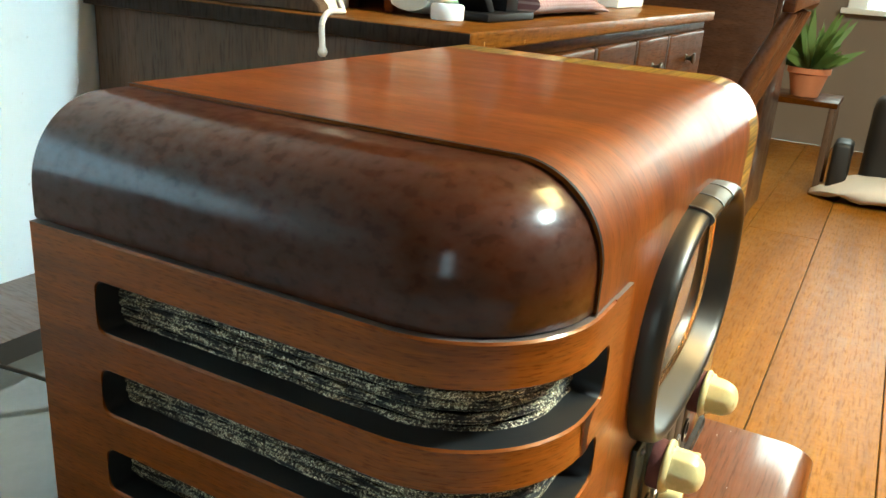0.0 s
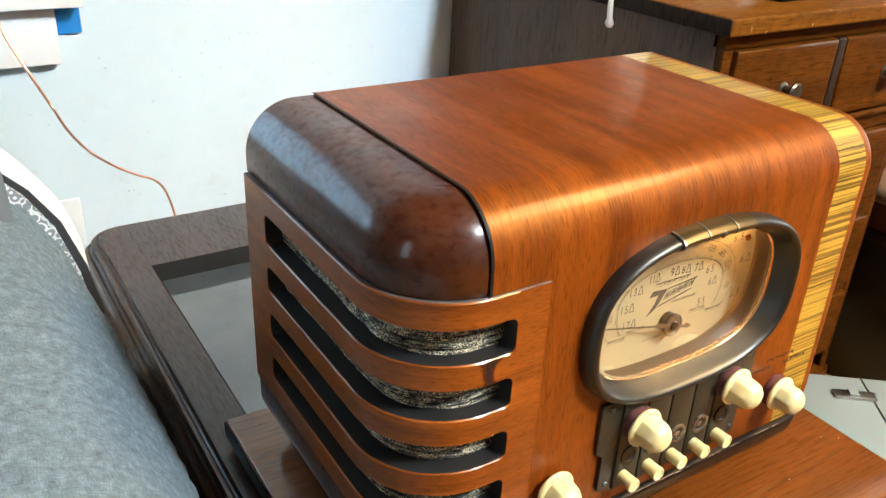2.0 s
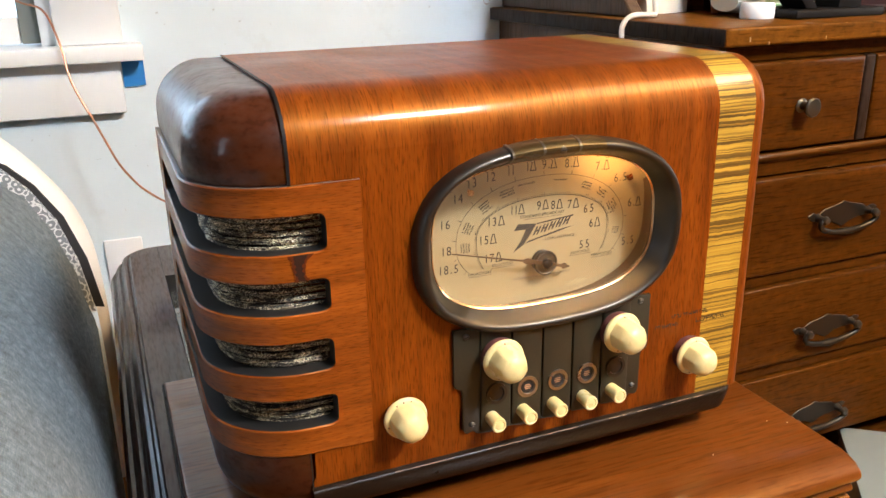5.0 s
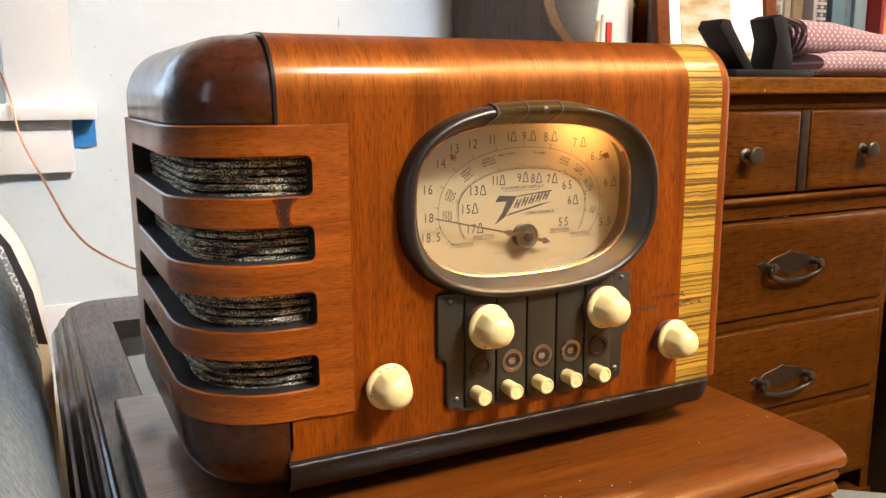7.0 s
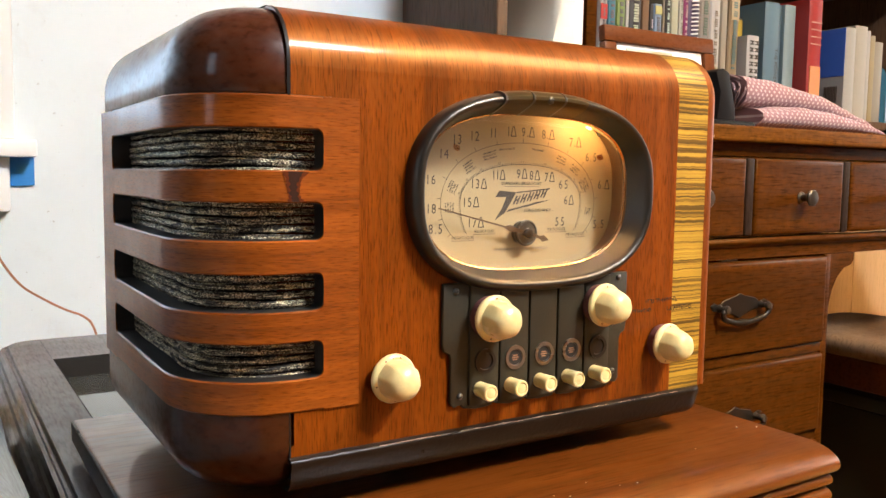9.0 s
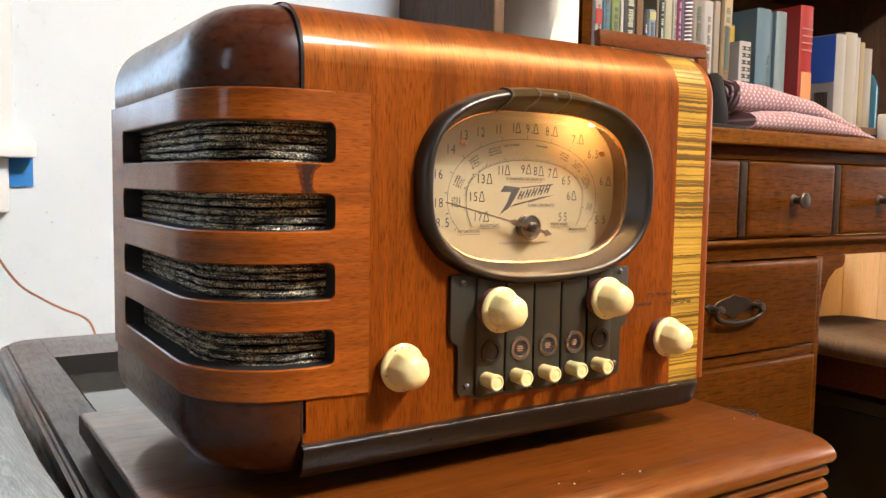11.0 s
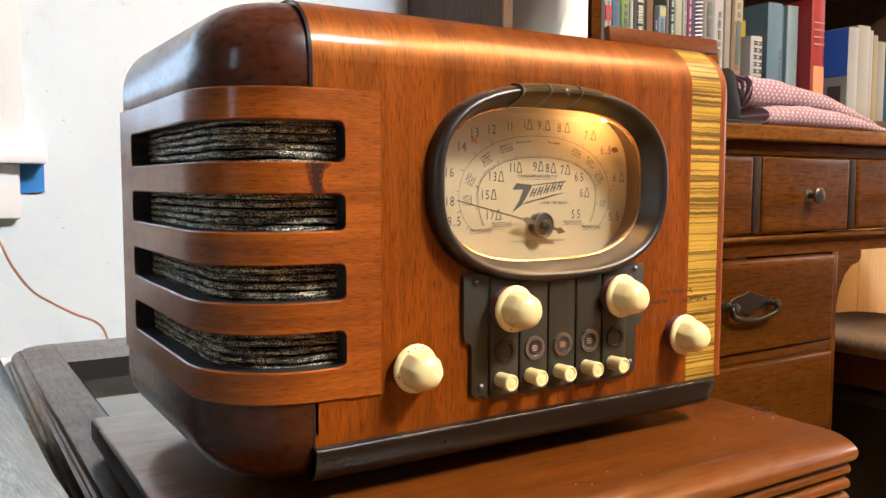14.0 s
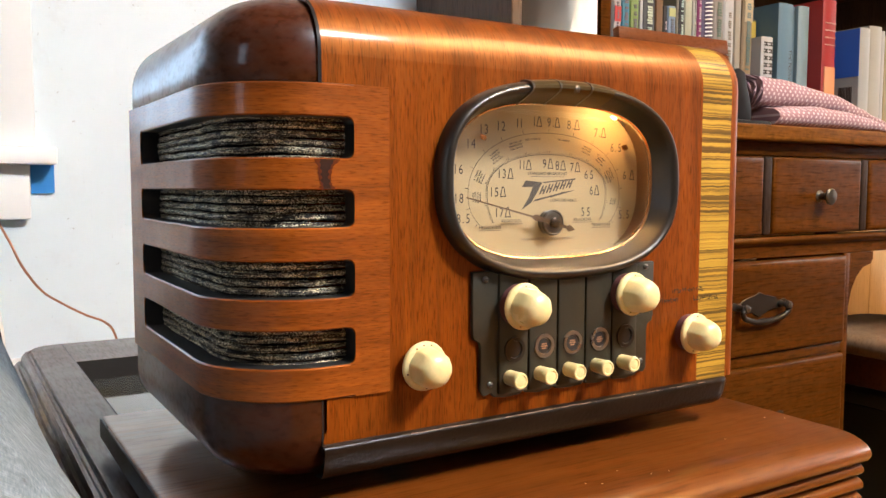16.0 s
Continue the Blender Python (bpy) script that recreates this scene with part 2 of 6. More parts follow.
def wall_paint(name, base, stain):
    n = Nodes(name)
    big = n.noise(n.coords((2.2, 2.2, 2.2)), 1.0, 5, 0.6)
    scuff = n.noise(n.coords((13, 13, 13)), 1.0, 9, 0.75)
    col = n.mix(n.grey(big, [(0.35, 0.0), (0.7, 0.7)]), base, tuple(c * 0.84 for c in base))
    col = n.mix(n.grey(scuff, [(0.57, 0.0), (0.74, 0.22)]), col, stain)
    speck = n.noise(n.coords((110, 110, 110)), 1.0, 3, 0.6)
    col = n.mix(n.grey(speck, [(0.70, 0.0), (0.76, 0.5)]), col, tuple(c * 0.6 for c in stain))
    n.set(Base_Color=col, Roughness=0.55)
    n.bump(n.noise(n.coords((60, 60, 60)), 1.0, 6, 0.7), 0.25, 0.0015)
    return n.mat


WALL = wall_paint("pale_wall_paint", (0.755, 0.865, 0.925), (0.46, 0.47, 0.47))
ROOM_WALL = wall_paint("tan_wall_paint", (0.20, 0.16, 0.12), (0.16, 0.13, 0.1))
CEILING = wall_paint("ceiling_paint", (0.74, 0.72, 0.68), (0.6, 0.58, 0.54))


def denim():
    n = Nodes("grey_upholstery")
    warp = n.noise(n.coords((1500, 200, 1500), (0, 0, 32)), 1.0, 2, 0.5)
    weft = n.noise(n.coords((200, 1500, 200), (0, 0, 32)), 1.0, 2, 0.5)
    fold = n.noise(n.coords((6, 16, 6)), 1.0, 4, 0.55, 0.5)
    mott = n.noise(n.coords((150, 150, 150)), 1.0, 3, 0.6)
    w = n.math("ADD", n.math("MULTIPLY", warp, 0.5), n.math("MULTIPLY", weft, 0.5))
    w = n.math("ADD", n.math("MULTIPLY", w, 0.6), n.math("MULTIPLY", mott, 0.4))
    col = n.ramp(w, [(0.34, (0.064, 0.081, 0.092)), (0.5, (0.130, 0.157, 0.171)), (0.66, (0.22, 0.258, 0.275))])
    n.set(Base_Color=col, Roughness=0.95)
    n.bump(n.math("ADD", n.math("MULTIPLY", w, 0.12), n.math("MULTIPLY", fold, 0.6)), 0.4, 0.005)
    return n.mat


DENIM = denim()


def paisley():
    n = Nodes("paisley_cloth")
    v = n.add("TexVoronoi", Scale=130.0)
    v.feature = "F1"
    n.link(n.coords(), v.inputs["Vector"])
    curl = n.math("SINE", n.math("MULTIPLY", v.outputs["Distance"], 12.0))
    n.set(Base_Color=n.ramp(curl, [(0.42, (0.22, 0.24, 0.26)), (0.58, (0.72, 0.73, 0.74))]), Roughness=0.9)
    return n.mat


PAISLEY = paisley()


def dotted():
    n = Nodes("pink_dotted_cloth")
    w1 = n.add("TexWave", Scale=38.0)
    w2 = n.add("TexWave", Scale=38.0)
    n.link(n.coords((1, 1, 1), (0, 45, 0)), w1.inputs["Vector"])
    n.link(n.coords((1, 1, 1), (0, -45, 0)), w2.inputs["Vector"])
    spot = n.math("MULTIPLY", w1.outputs["Fac"], w2.outputs["Fac"])
    weave = n.noise(n.coords((600, 600, 600)), 1.0, 2)
    col = n.mix(n.grey(spot, [(0.42, 0.0), (0.55, 1.0)]), (0.23, 0.125, 0.140), (0.46, 0.37, 0.37))
    n.set(Base_Color=col, Roughness=0.95, Sheen_Weight=0.2)
    n.bump(weave, 0.4, 0.001)
    return n.mat


DOTTED = dotted()


def glass(name, tint=(1, 1, 1), rough=0.0):
    n = Nodes(name)
    n.set(Base_Color=tint, Roughness=rough, Transmission_Weight=1.0, IOR=1.45)
    return n.mat


GLASS = glass("clear_glass")


def tray_glass():
    n = Nodes("dusty_table_glass")
    dust = n.noise(n.coords((9, 9, 9)), 1.0, 6, 0.65)
    n.set(Base_Color=n.ramp(dust, [(0.3, (0.065, 0.078, 0.088)), (0.7, (0.105, 0.122, 0.132))]), Roughness=n.grey(dust, [(0.3, 0.03), (0.7, 0.08)]), Specular_IOR_Level=0.9, Coat_Weight=0.5, Coat_Roughness=0.03)
    return n.mat


TRAY = tray_glass()


def glow(name, colour, strength):
    n = Nodes(name)
    n.set(Base_Color=colour, Emission_Color=colour, Emission_Strength=strength, Roughness=0.6)
    return n.mat


SKY_GLOW = glow("bright_sky", (0.86, 0.94, 1.0), 1.6)
SIDE_GLOW = glow("bright_outdoors", (1.0, 0.95, 0.86), 5.0)
BULB = glow("lit_bulb", (1.0, 0.62, 0.22), 30.0)
LAMP_GLOW = glow("lamp_diffuser", (1.0, 0.90, 0.76), 9.0)
WARM_GLOW = glow("warm_lamp_diffuser", (1.0, 0.60, 0.25), 3.0)

# ---- building helpers ----
ORIGIN = {}


def thing(name, place, label, category, group="", kind=""):
    """An Empty at a thing's base, to which its parts belong."""
    ob = new(name)
    ob.empty_display_size = 0.02
    ob.location = place
    ORIGIN[ob.name] = Vector(place)
    return tagged(ob, label, category, group, kind)


def part(name, bm, material, parent=None, label="", smooth=38):
    """Links a bmesh, in the world's metres, as one mesh object under a thing or a part."""
    at = ORIGIN[parent.name] if parent else Vector((0, 0, 0))
    bm.transform(Matrix.Translation(-at))
    bmesh.ops.remove_doubles(bm, verts=bm.verts, dist=1e-6)
    bmesh.ops.recalc_face_normals(bm, faces=bm.faces)
    me = bpy.data.meshes.new(name)
    bm.to_mesh(me)
    bm.free()
    for m in material if isinstance(material, (list, tuple)) else [material]:
        me.materials.append(m)
    me.polygons.foreach_set("use_smooth", [True] * len(me.polygons))
    me.set_sharp_from_angle(angle=radians(smooth))
    ob = new(name, me)
    ob.parent = parent
    ORIGIN[ob.name] = at
    return tagged(ob, label)


def single(name, bm, material, label, category, group="", kind="", smooth=38):
    """One mesh that is a whole thing, with its origin at its base."""
    lo = [min(v.co[i] for v in bm.verts) for i in range(3)]
    hi = [max(v.co[i] for v in bm.verts) for i in range(3)]
    base = Vector(((lo[0] + hi[0]) / 2, (lo[1] + hi[1]) / 2, lo[2]))
    bm.transform(Matrix.Translation(-base))
    ob = part(name, bm, material, None, "", smooth)
    ob.location = base
    ORIGIN[ob.name] = base
    return tagged(ob, label, category, group, kind)


def box(bm, lo, hi, bevel=0.0, segs=2):
    """A box between two corners, with rounded edges."""
    lo, hi = Vector(lo), Vector(hi)
    made = bmesh.ops.create_cube(bm, size=1.0)["verts"]
    bmesh.ops.transform(bm, matrix=Matrix.Translation((lo + hi) / 2) @ Matrix.Diagonal((*(hi - lo), 1)), verts=made)
    if bevel:
        edges = list({e for v in made for e in v.link_edges})
        bmesh.ops.bevel(bm, geom=edges, offset=bevel, segments=segs, profile=0.5, affect="EDGES", clamp_overlap=True)
    return bm


def a_box(lo, hi, bevel=0.0, segs=2):
    return box(bmesh.new(), lo, hi, bevel, segs)


def lathe(bm, profile, m, segs=32, flute=0, depth=0.0):
    """Turns a profile of (radius, height) about z and lays it by the matrix m. flute: shallow grooves round it."""
    rings = []
    for r, h in profile:
        ring = []
        for k in range(segs):
            a = 2 * math.pi * k / segs
            q = r * (1 - depth * (0.5 + 0.5 * math.cos(flute * a))) if flute else r
            ring.append(bm.verts.new(m @ Vector((q * math.cos(a), q * math.sin(a), h))))
        rings.append(ring)
    for a, b in zip(rings, rings[1:]):
        for k in range(segs):
            bm.faces.new((a[k], a[(k + 1) % segs], b[(k + 1) % segs], b[k]))
    bm.faces.new(rings[0][::-1])
    bm.faces.new(rings[-1])
    return bm


def loft(bm, sections, closed=True, caps=True):
    """Joins rows of points, each row the same length, into a skin."""
    rows = [[bm.verts.new(p) for p in s] for s in sections]
    n = len(rows[0])
    for a, b in zip(rows, rows[1:]):
        for k in range(n if closed else n - 1):
            bm.faces.new((a[k], a[(k + 1) % n], b[(k + 1) % n], b[k]))
    if caps and closed:
        bm.faces.new(rows[0][::-1])
        bm.faces.new(rows[-1])
    return bm


def tube(bm, points, radius, segs=8):
    """A round cord along points."""
    pts = [Vector(p) for p in points]
    rows = []
    up = Vector((0.13, 0.21, 0.97))
    for i, p in enumerate(pts):
        d = (pts[min(i + 1, len(pts) - 1)] - pts[max(i - 1, 0)]).normalized()
        u = d.cross(up).normalized()
        w = d.cross(u)
        r = radius[i] if isinstance(radius, (list, tuple)) else radius
        rows.append([p + r * (math.cos(a) * u + math.sin(a) * w) for a in (2 * math.pi * k / segs for k in range(segs))])
    return loft(bm, rows)


def smooth_path(points, steps=8):
    """A Catmull-Rom curve through a few points."""
    p = [Vector(q) for q in points]
    p = [2 * p[0] - p[1], *p, 2 * p[-1] - p[-2]]
    out = []
    for i in range(1, len(p) - 2):
        for k in range(steps):
            t = k / steps
            out.append(0.5 * (2 * p[i] + (p[i + 1] - p[i - 1]) * t + (2 * p[i - 1] - 5 * p[i] + 4 * p[i + 1] - p[i + 2]) * t * t + (3 * p[i] - p[i - 1] - 3 * p[i + 1] + p[i + 2]) * t ** 3))
    out.append(p[-2])
    return out


def extrude(bm, outline, axis, a, b):
    """A flat outline of (u, v) pairs, drawn out along x, y or z from a to b."""
    order = {"x": lambda u, v, w: (w, u, v), "y": lambda u, v, w: (u, w, v), "z": lambda u, v, w: (u, v, w)}[axis]
    return loft(bm, [[order(u, v, w) for u, v in outline] for w in (a, b)])


def soften(bm, offset, segs=2, angle=30):
    """Rounds the sharp edges of a mesh."""
    bmesh.ops.remove_doubles(bm, verts=bm.verts, dist=1e-6)
    bmesh.ops.recalc_face_normals(bm, faces=bm.faces)
    edges = [e for e in bm.edges if len(e.link_faces) == 2 and e.calc_face_angle(0) > radians(angle)]
    bmesh.ops.bevel(bm, geom=edges, offset=offset, segments=segs, profile=0.5, affect="EDGES", clamp_overlap=True)
    return bm


def lettering(name, text, size, m, material, parent, label="", bold=0.0):
    """Words in the built-in font, as a thin mesh."""
    curve = bpy.data.curves.new(name, "FONT")
    curve.body, curve.size, curve.align_x, curve.align_y, curve.extrude, curve.resolution_u = text, size, "CENTER", "CENTER", 0.00008, 3
    curve.offset = bold
    ob = bpy.data.objects.new(name, curve)
    me = bpy.data.meshes.new_from_object(ob)
    bpy.data.objects.remove(ob)
    bm = bmesh.new()
    bm.from_mesh(me)
    bpy.data.meshes.remove(me)
    bm.transform(m)
    return part(name, bm, material, parent, label)

# ---- the room ----
WALL_Y, TOP_Z, DECK_Z = 1.033, 0.556, 0.530

tagged(part("floor", a_box((-2.4, -3.2, -0.1), (5.4, 1.3, -0.012)), DARK_TABLE), "orange varnished wooden plank floor", "floor", kind="structure")
FLOOR = bpy.data.objects["floor"]


def wall(name, pieces, material, label):
    bm = bmesh.new()
    for lo, hi in pieces:
        box(bm, lo, hi)
    tagged(part(name, bm, material), label, "wall", kind="structure")


Y0, Y1 = WALL_Y, WALL_Y + 0.14
wall("wall_north", (((-0.01, Y0, 0), (5.3, Y1, 2.5)), ((-2.3, Y0, 0), (-1.15, Y1, 2.5)), ((-1.15, Y0, 0), (-0.01, Y1, 0.785)), ((-1.15, Y0, 1.36), (-0.01, Y1, 2.5))), WALL, "white painted plaster wall, scuffed and patched")
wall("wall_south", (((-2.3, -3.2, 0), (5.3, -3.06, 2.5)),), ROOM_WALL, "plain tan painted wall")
wall("wall_west", (((-2.4, -3.2, 0), (-2.3, -0.86, 2.5)), ((-2.4, -0.48, 0), (-2.3, Y1, 2.5)), ((-2.4, -0.86, 0), (-2.3, -0.48, 0.85)), ((-2.4, -0.86, 2.05), (-2.3, -0.48, 2.5))), ROOM_WALL, "tan painted wall with an added narrow window opening")
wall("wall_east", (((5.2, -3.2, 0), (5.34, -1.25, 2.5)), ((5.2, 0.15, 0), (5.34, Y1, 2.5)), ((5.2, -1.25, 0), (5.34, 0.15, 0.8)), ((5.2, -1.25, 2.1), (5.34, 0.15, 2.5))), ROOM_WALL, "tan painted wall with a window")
tagged(part("ceiling", a_box((-2.4, -3.2, 2.5), (5.4, 1.2, 2.6)), CEILING), "off-white painted ceiling", "ceiling", kind="structure")
tagged(part("baseboard", a_box((-2.3, Y0 - 0.018, 0.0), (0.66, Y0 - 0.001, 0.115), 0.004), WHITE_PAINT), "white painted baseboard", "baseboard", kind="structure")

# the window behind: casing, stool, apron, sash and panes
win = thing("window_1", (-0.57, Y0, 0.68), "white painted wooden sash window, worn trim", "window", kind="structure")
part("casing", a_box((-0.086, Y0 - 0.025, 0.796), (0.013, Y0 - 0.001, 1.3595), 0.003), WHITE_PAINT, win)
part("casing", a_box((-1.26, Y0 - 0.025, 0.796), (-1.15, Y0 - 0.001, 1.3595), 0.003), WHITE_PAINT, win)
part("head_casing", a_box((-1.26, Y0 - 0.027, 1.36), (0.013, Y0 - 0.001, 1.46), 0.003), WHITE_PAINT, win)
part("window_sill", a_box((-1.28, Y0 - 0.050, 0.769), (0.0405, Y0 + 0.08, 0.795), 0.003), WHITE_PAINT, win, "white window stool with chipped edge")
part("apron", a_box((-1.26, Y0 - 0.022, 0.684), (0.004, Y0 - 0.001, 0.7685), 0.003), WHITE_PAINT, win)
part("jamb", a_box((-0.108, Y0 - 0.001, 0.795), (-0.0865, Y0 + 0.12, 1.36), 0.002), WHITE_PAINT, win)
part("sash", a_box((-0.137, Y0 + 0.02, 0.798), (-0.1085, Y0 + 0.055, 1.36), 0.003), GREY_METAL, win, "grey painted sash stile")
part("sash_rail", a_box((-1.15, Y0 + 0.022, 0.798), (-0.138, Y0 + 0.053, 0.840), 0.003), WHITE_PAINT, win)
part("sash_rail", a_box((-1.15, Y0 + 0.022, 1.32), (-0.138, Y0 + 0.053, 1.36), 0.003), WHITE_PAINT, win)
for z0, z1 in ((0.840, 1.32),):
    pane = part("pane", a_box((-1.15, Y0 + 0.034, z0), (-0.138, Y0 + 0.038, z1)), GLASS, win)
    pane.visible_shadow = False
tagged(part("backdrop", a_box((-4.0, 2.6, -0.5), (2.5, 2.62, 3.5)), SKY_GLOW), "bright overcast daylight outside the window", "backdrop", kind="structure")

# made-up narrow window, never in view, with a glowing sheet for the west fill
fill_window = thing("added_window", (-2.3, -0.67, 0.85), "added narrow white window, out of view behind the sofa", "window", kind="structure")
for name, lo, hi in (("casing", (-2.299, -0.94, 0.85), (-2.275, -0.861, 2.05)), ("casing", (-2.299, -0.479, 0.85), (-2.275, -0.40, 2.05)), ("head_casing", (-2.299, -0.94, 2.0505), (-2.273, -0.40, 2.13)), ("window_sill", (-2.35, -0.96, 0.82), (-2.24, -0.38, 0.8495))):
    part(name, a_box(lo, hi, 0.003), WHITE_PAINT, fill_window)
tagged(part("backdrop", a_box((-2.62, -1.4, 0.4), (-2.60, 0.1, 2.5)), SKY_GLOW), "glowing sheet added behind the narrow window", "backdrop", kind="structure")
win2 = thing("window_2", (5.2, -0.55, 0.80), "white painted window across the room", "window", kind="structure")
for name, lo, hi in (("casing", (5.175, -1.35, 0.8), (5.199, -1.25, 2.2)), ("casing", (5.175, 0.15, 0.8), (5.199, 0.25, 2.2)), ("head_casing", (5.173, -1.35, 2.1), (5.199, 0.25, 2.2)), ("window_sill", (5.13, -1.38, 0.77), (5.25, 0.28, 0.80)), ("meeting_rail", (5.22, -1.25, 1.42), (5.26, 0.15, 1.47))):
    part(name, a_box(lo, hi, 0.003), WHITE_PAINT, win2)
tagged(part("backdrop_side", a_box((6.2, -4.5, -0.5), (6.22, 3.0, 3.5)), SIDE_GLOW), "bright daylight outside the side window", "backdrop", kind="structure")

for lx, ly, lr, lit in ((0.93, -1.42, 0.36, LAMP_GLOW), (1.58, -0.85, 0.40, WARM_GLOW)):
    lamp = thing("ceiling_lamp", (lx, ly, 2.40), "round flush ceiling lamp, lit", "lamp", "ceiling lamps")
    part("base", lathe(bmesh.new(), [(lr * 1.05, 0.0), (lr * 1.1, 0.02), (lr * 1.1, 0.05)], pose(lx, ly, 2.45), 40), WHITE_PAINT, lamp)
    part("diffuser", lathe(bmesh.new(), [(0.02, -0.03), (lr * 0.63, -0.022), (lr * 0.95, 0.0), (lr, 0.04)], pose(lx, ly, 2.41), 40), lit, lamp, "glowing frosted glass diffuser")

CRACKS = ((0.469, 0.945, 0.018), (0.305, 0.910, 0.012))
# blue tape under the stool's end, and a cover plate low on the wall
bm = bmesh.new()
loft(bm, [[(0.006 + 0.034 * u, Y0 - 0.0035 - 0.0015 * math.sin(3 * u), 0.769 - 0.046 * v + 0.002 * u) for u in (0, 0.33, 0.66, 1)] for v in (0, 0.3, 0.7, 1)], closed=False)
bmesh.ops.solidify(bm, geom=bm.faces[:], thickness=0.0004)
single("painter_tape", bm, BLUE_TAPE, "small torn piece of blue masking tape on the wall", "tape")
for k, (mx, mz, ln) in enumerate(CRACKS):
    rng = random.Random(50 + k)
    pts = [(mx, mz)]
    for _ in range(9):
        pts.append((pts[-1][0] + rng.uniform(-0.25, 0.3) * ln / 4, pts[-1][1] - rng.uniform(0.2, 1.0) * ln / 6))
    bm = tube(bmesh.new(), smooth_path([(x, Y0 - 0.0002, z) for x, z in pts], 3), 0.0005, 5)
    single("paint_crack", bm, plain("crack_grime", (0.30, 0.28, 0.25), 0.9), "thin dark crack in the wall paint", "crack")
for mx, mz, mr in ((0.673, 0.857, 0.0075), (0.672, 0.838, 0.0065)):
    bm = bmesh.new()
    tube(bm, [(mx + mr * math.cos(a), Y0 - 0.0004, mz + 0.9 * mr * math.sin(a)) for a in (2 * math.pi * k / 20 for k in range(19))], [0.0006 + 0.0004 * math.sin(k) for k in range(19)], 5)
    single("ring_mark", bm, plain("brown_stain", (0.34, 0.24, 0.16), 0.8), "faint brown ring-shaped stain on the wall", "stain")
single("cover_plate", a_box((-0.065, Y0 - 0.008, 0.38), (-0.002, Y0 - 0.0005, 0.464), 0.003), WHITE_PAINT, "white plastic outlet cover plate on the wall", "cover plate")

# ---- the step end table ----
table = thing("end_table", (0.2, 0.3, 0.0), "dark wooden end table with raised step and glass inset", "table")


def moulded(x0, x1, y0, y1, levels):
    """Rings round a rectangle with cut corners, one for each (outset, height)."""
    rows = []
    for out, z in levels:
        a, b, c, d, r = x0 - out, x1 + out, y0 - out, y1 + out, 0.03 + out
        row = []
        for cx, cy, s in ((b - r, d - r, 0), (a + r, d - r, 90), (a + r, c + r, 180), (b - r, c + r, 270)):
            row += [(cx + r * math.cos(radians(s + k * 22.5)), cy + r * math.sin(radians(s + k * 22.5)), z) for k in range(5)]
        rows.append(row)
    return rows


# lower deck: a frame with an ogee edge round a sunk glass panel
DX0, DX1, DY0, DY1 = -0.026, 0.43, -0.03, 0.748
EDGE = ((0.0, 0.0), (0.0012, 0.0012), (0.0018, 0.0045), (0.0040, 0.0050), (0.0058, 0.0036), (0.0090, 0.0040), (0.0116, 0.0066), (0.0124, 0.0100), (0.0122, 0.0140), (0.0146, 0.0165), (0.0176, 0.0158), (0.0206, 0.0178), (0.0222, 0.0222), (0.0216, 0.0268), (0.0236, 0.0292), (0.0270, 0.0288), (0.0300, 0.0322), (0.0312, 0.0390), (0.0290, 0.0480), (0.0180, 0.0560), (0.0080, 0.0580))
levels = [(out, DECK_Z - drop) for out, drop in EDGE]
bm = bmesh.new()
loft(bm, moulded(DX0, DX1, DY0, DY1, levels), closed=True, caps=False)
outer = [v for v in bm.verts if abs(v.co.z - DECK_Z) < 1e-6]
hole = [(0.012, 0.20), (0.352, 0.20), (0.352, 0.618), (0.012, 0.618)]
inner = [bm.verts.new((x, y, DECK_Z)) for x, y in hole]
ring = sorted(outer, key=lambda v: math.atan2(v.co.y - 0.4, v.co.x - 0.18))
inn = sorted(inner, key=lambda v: math.atan2(v.co.y - 0.4, v.co.x - 0.18))
edges = [bm.edges.get((ring[i], ring[(i + 1) % len(ring)])) or bm.edges.new((ring[i], ring[(i + 1) % len(ring)])) for i in range(len(ring))]
edges += [bm.edges.new((inn[i], inn[(i + 1) % 4])) for i in range(4)]
bmesh.ops.triangle_fill(bm, use_beauty=True, edges=edges)
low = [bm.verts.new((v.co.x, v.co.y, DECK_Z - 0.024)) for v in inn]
# near-black liner: shade on the recess walls, put into the colour
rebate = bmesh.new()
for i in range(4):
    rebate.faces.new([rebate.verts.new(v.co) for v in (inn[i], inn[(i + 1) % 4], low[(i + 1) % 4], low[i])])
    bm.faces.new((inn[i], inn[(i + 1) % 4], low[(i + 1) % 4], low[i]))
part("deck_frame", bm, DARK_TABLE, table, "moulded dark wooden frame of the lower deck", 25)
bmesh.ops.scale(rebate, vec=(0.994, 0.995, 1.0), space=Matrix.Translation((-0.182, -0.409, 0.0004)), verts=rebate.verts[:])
part("rebate", rebate, DARK_CAVITY, table, "near-black liner, painted shade of the rebate round the glass")
part("joint", a_box((0.0112, 0.6185, DECK_Z - 0.001), (0.0120, 0.7478, DECK_Z + 0.0002)), SEAM_BLACK, table, "dark butt joint in the deck frame")
part("glass_panel", a_box((0.004, 0.19, DECK_Z - 0.030), (0.36, 0.626, DECK_Z - 0.0235)), TRAY, table, "dusty grey glass panel")
part("deck_apron", a_box((DX0 + 0.02, DY0 + 0.04, DECK_Z - 0.11), (DX1 - 0.02, DY1 - 0.02, DECK_Z - 0.032), 0.003), DARK_TABLE, table)

# raised step: a thick top with a rolled front edge over a reeded front
SX0, SX1, SY0, SY1 = -0.0155, 0.451, -0.084, 0.261


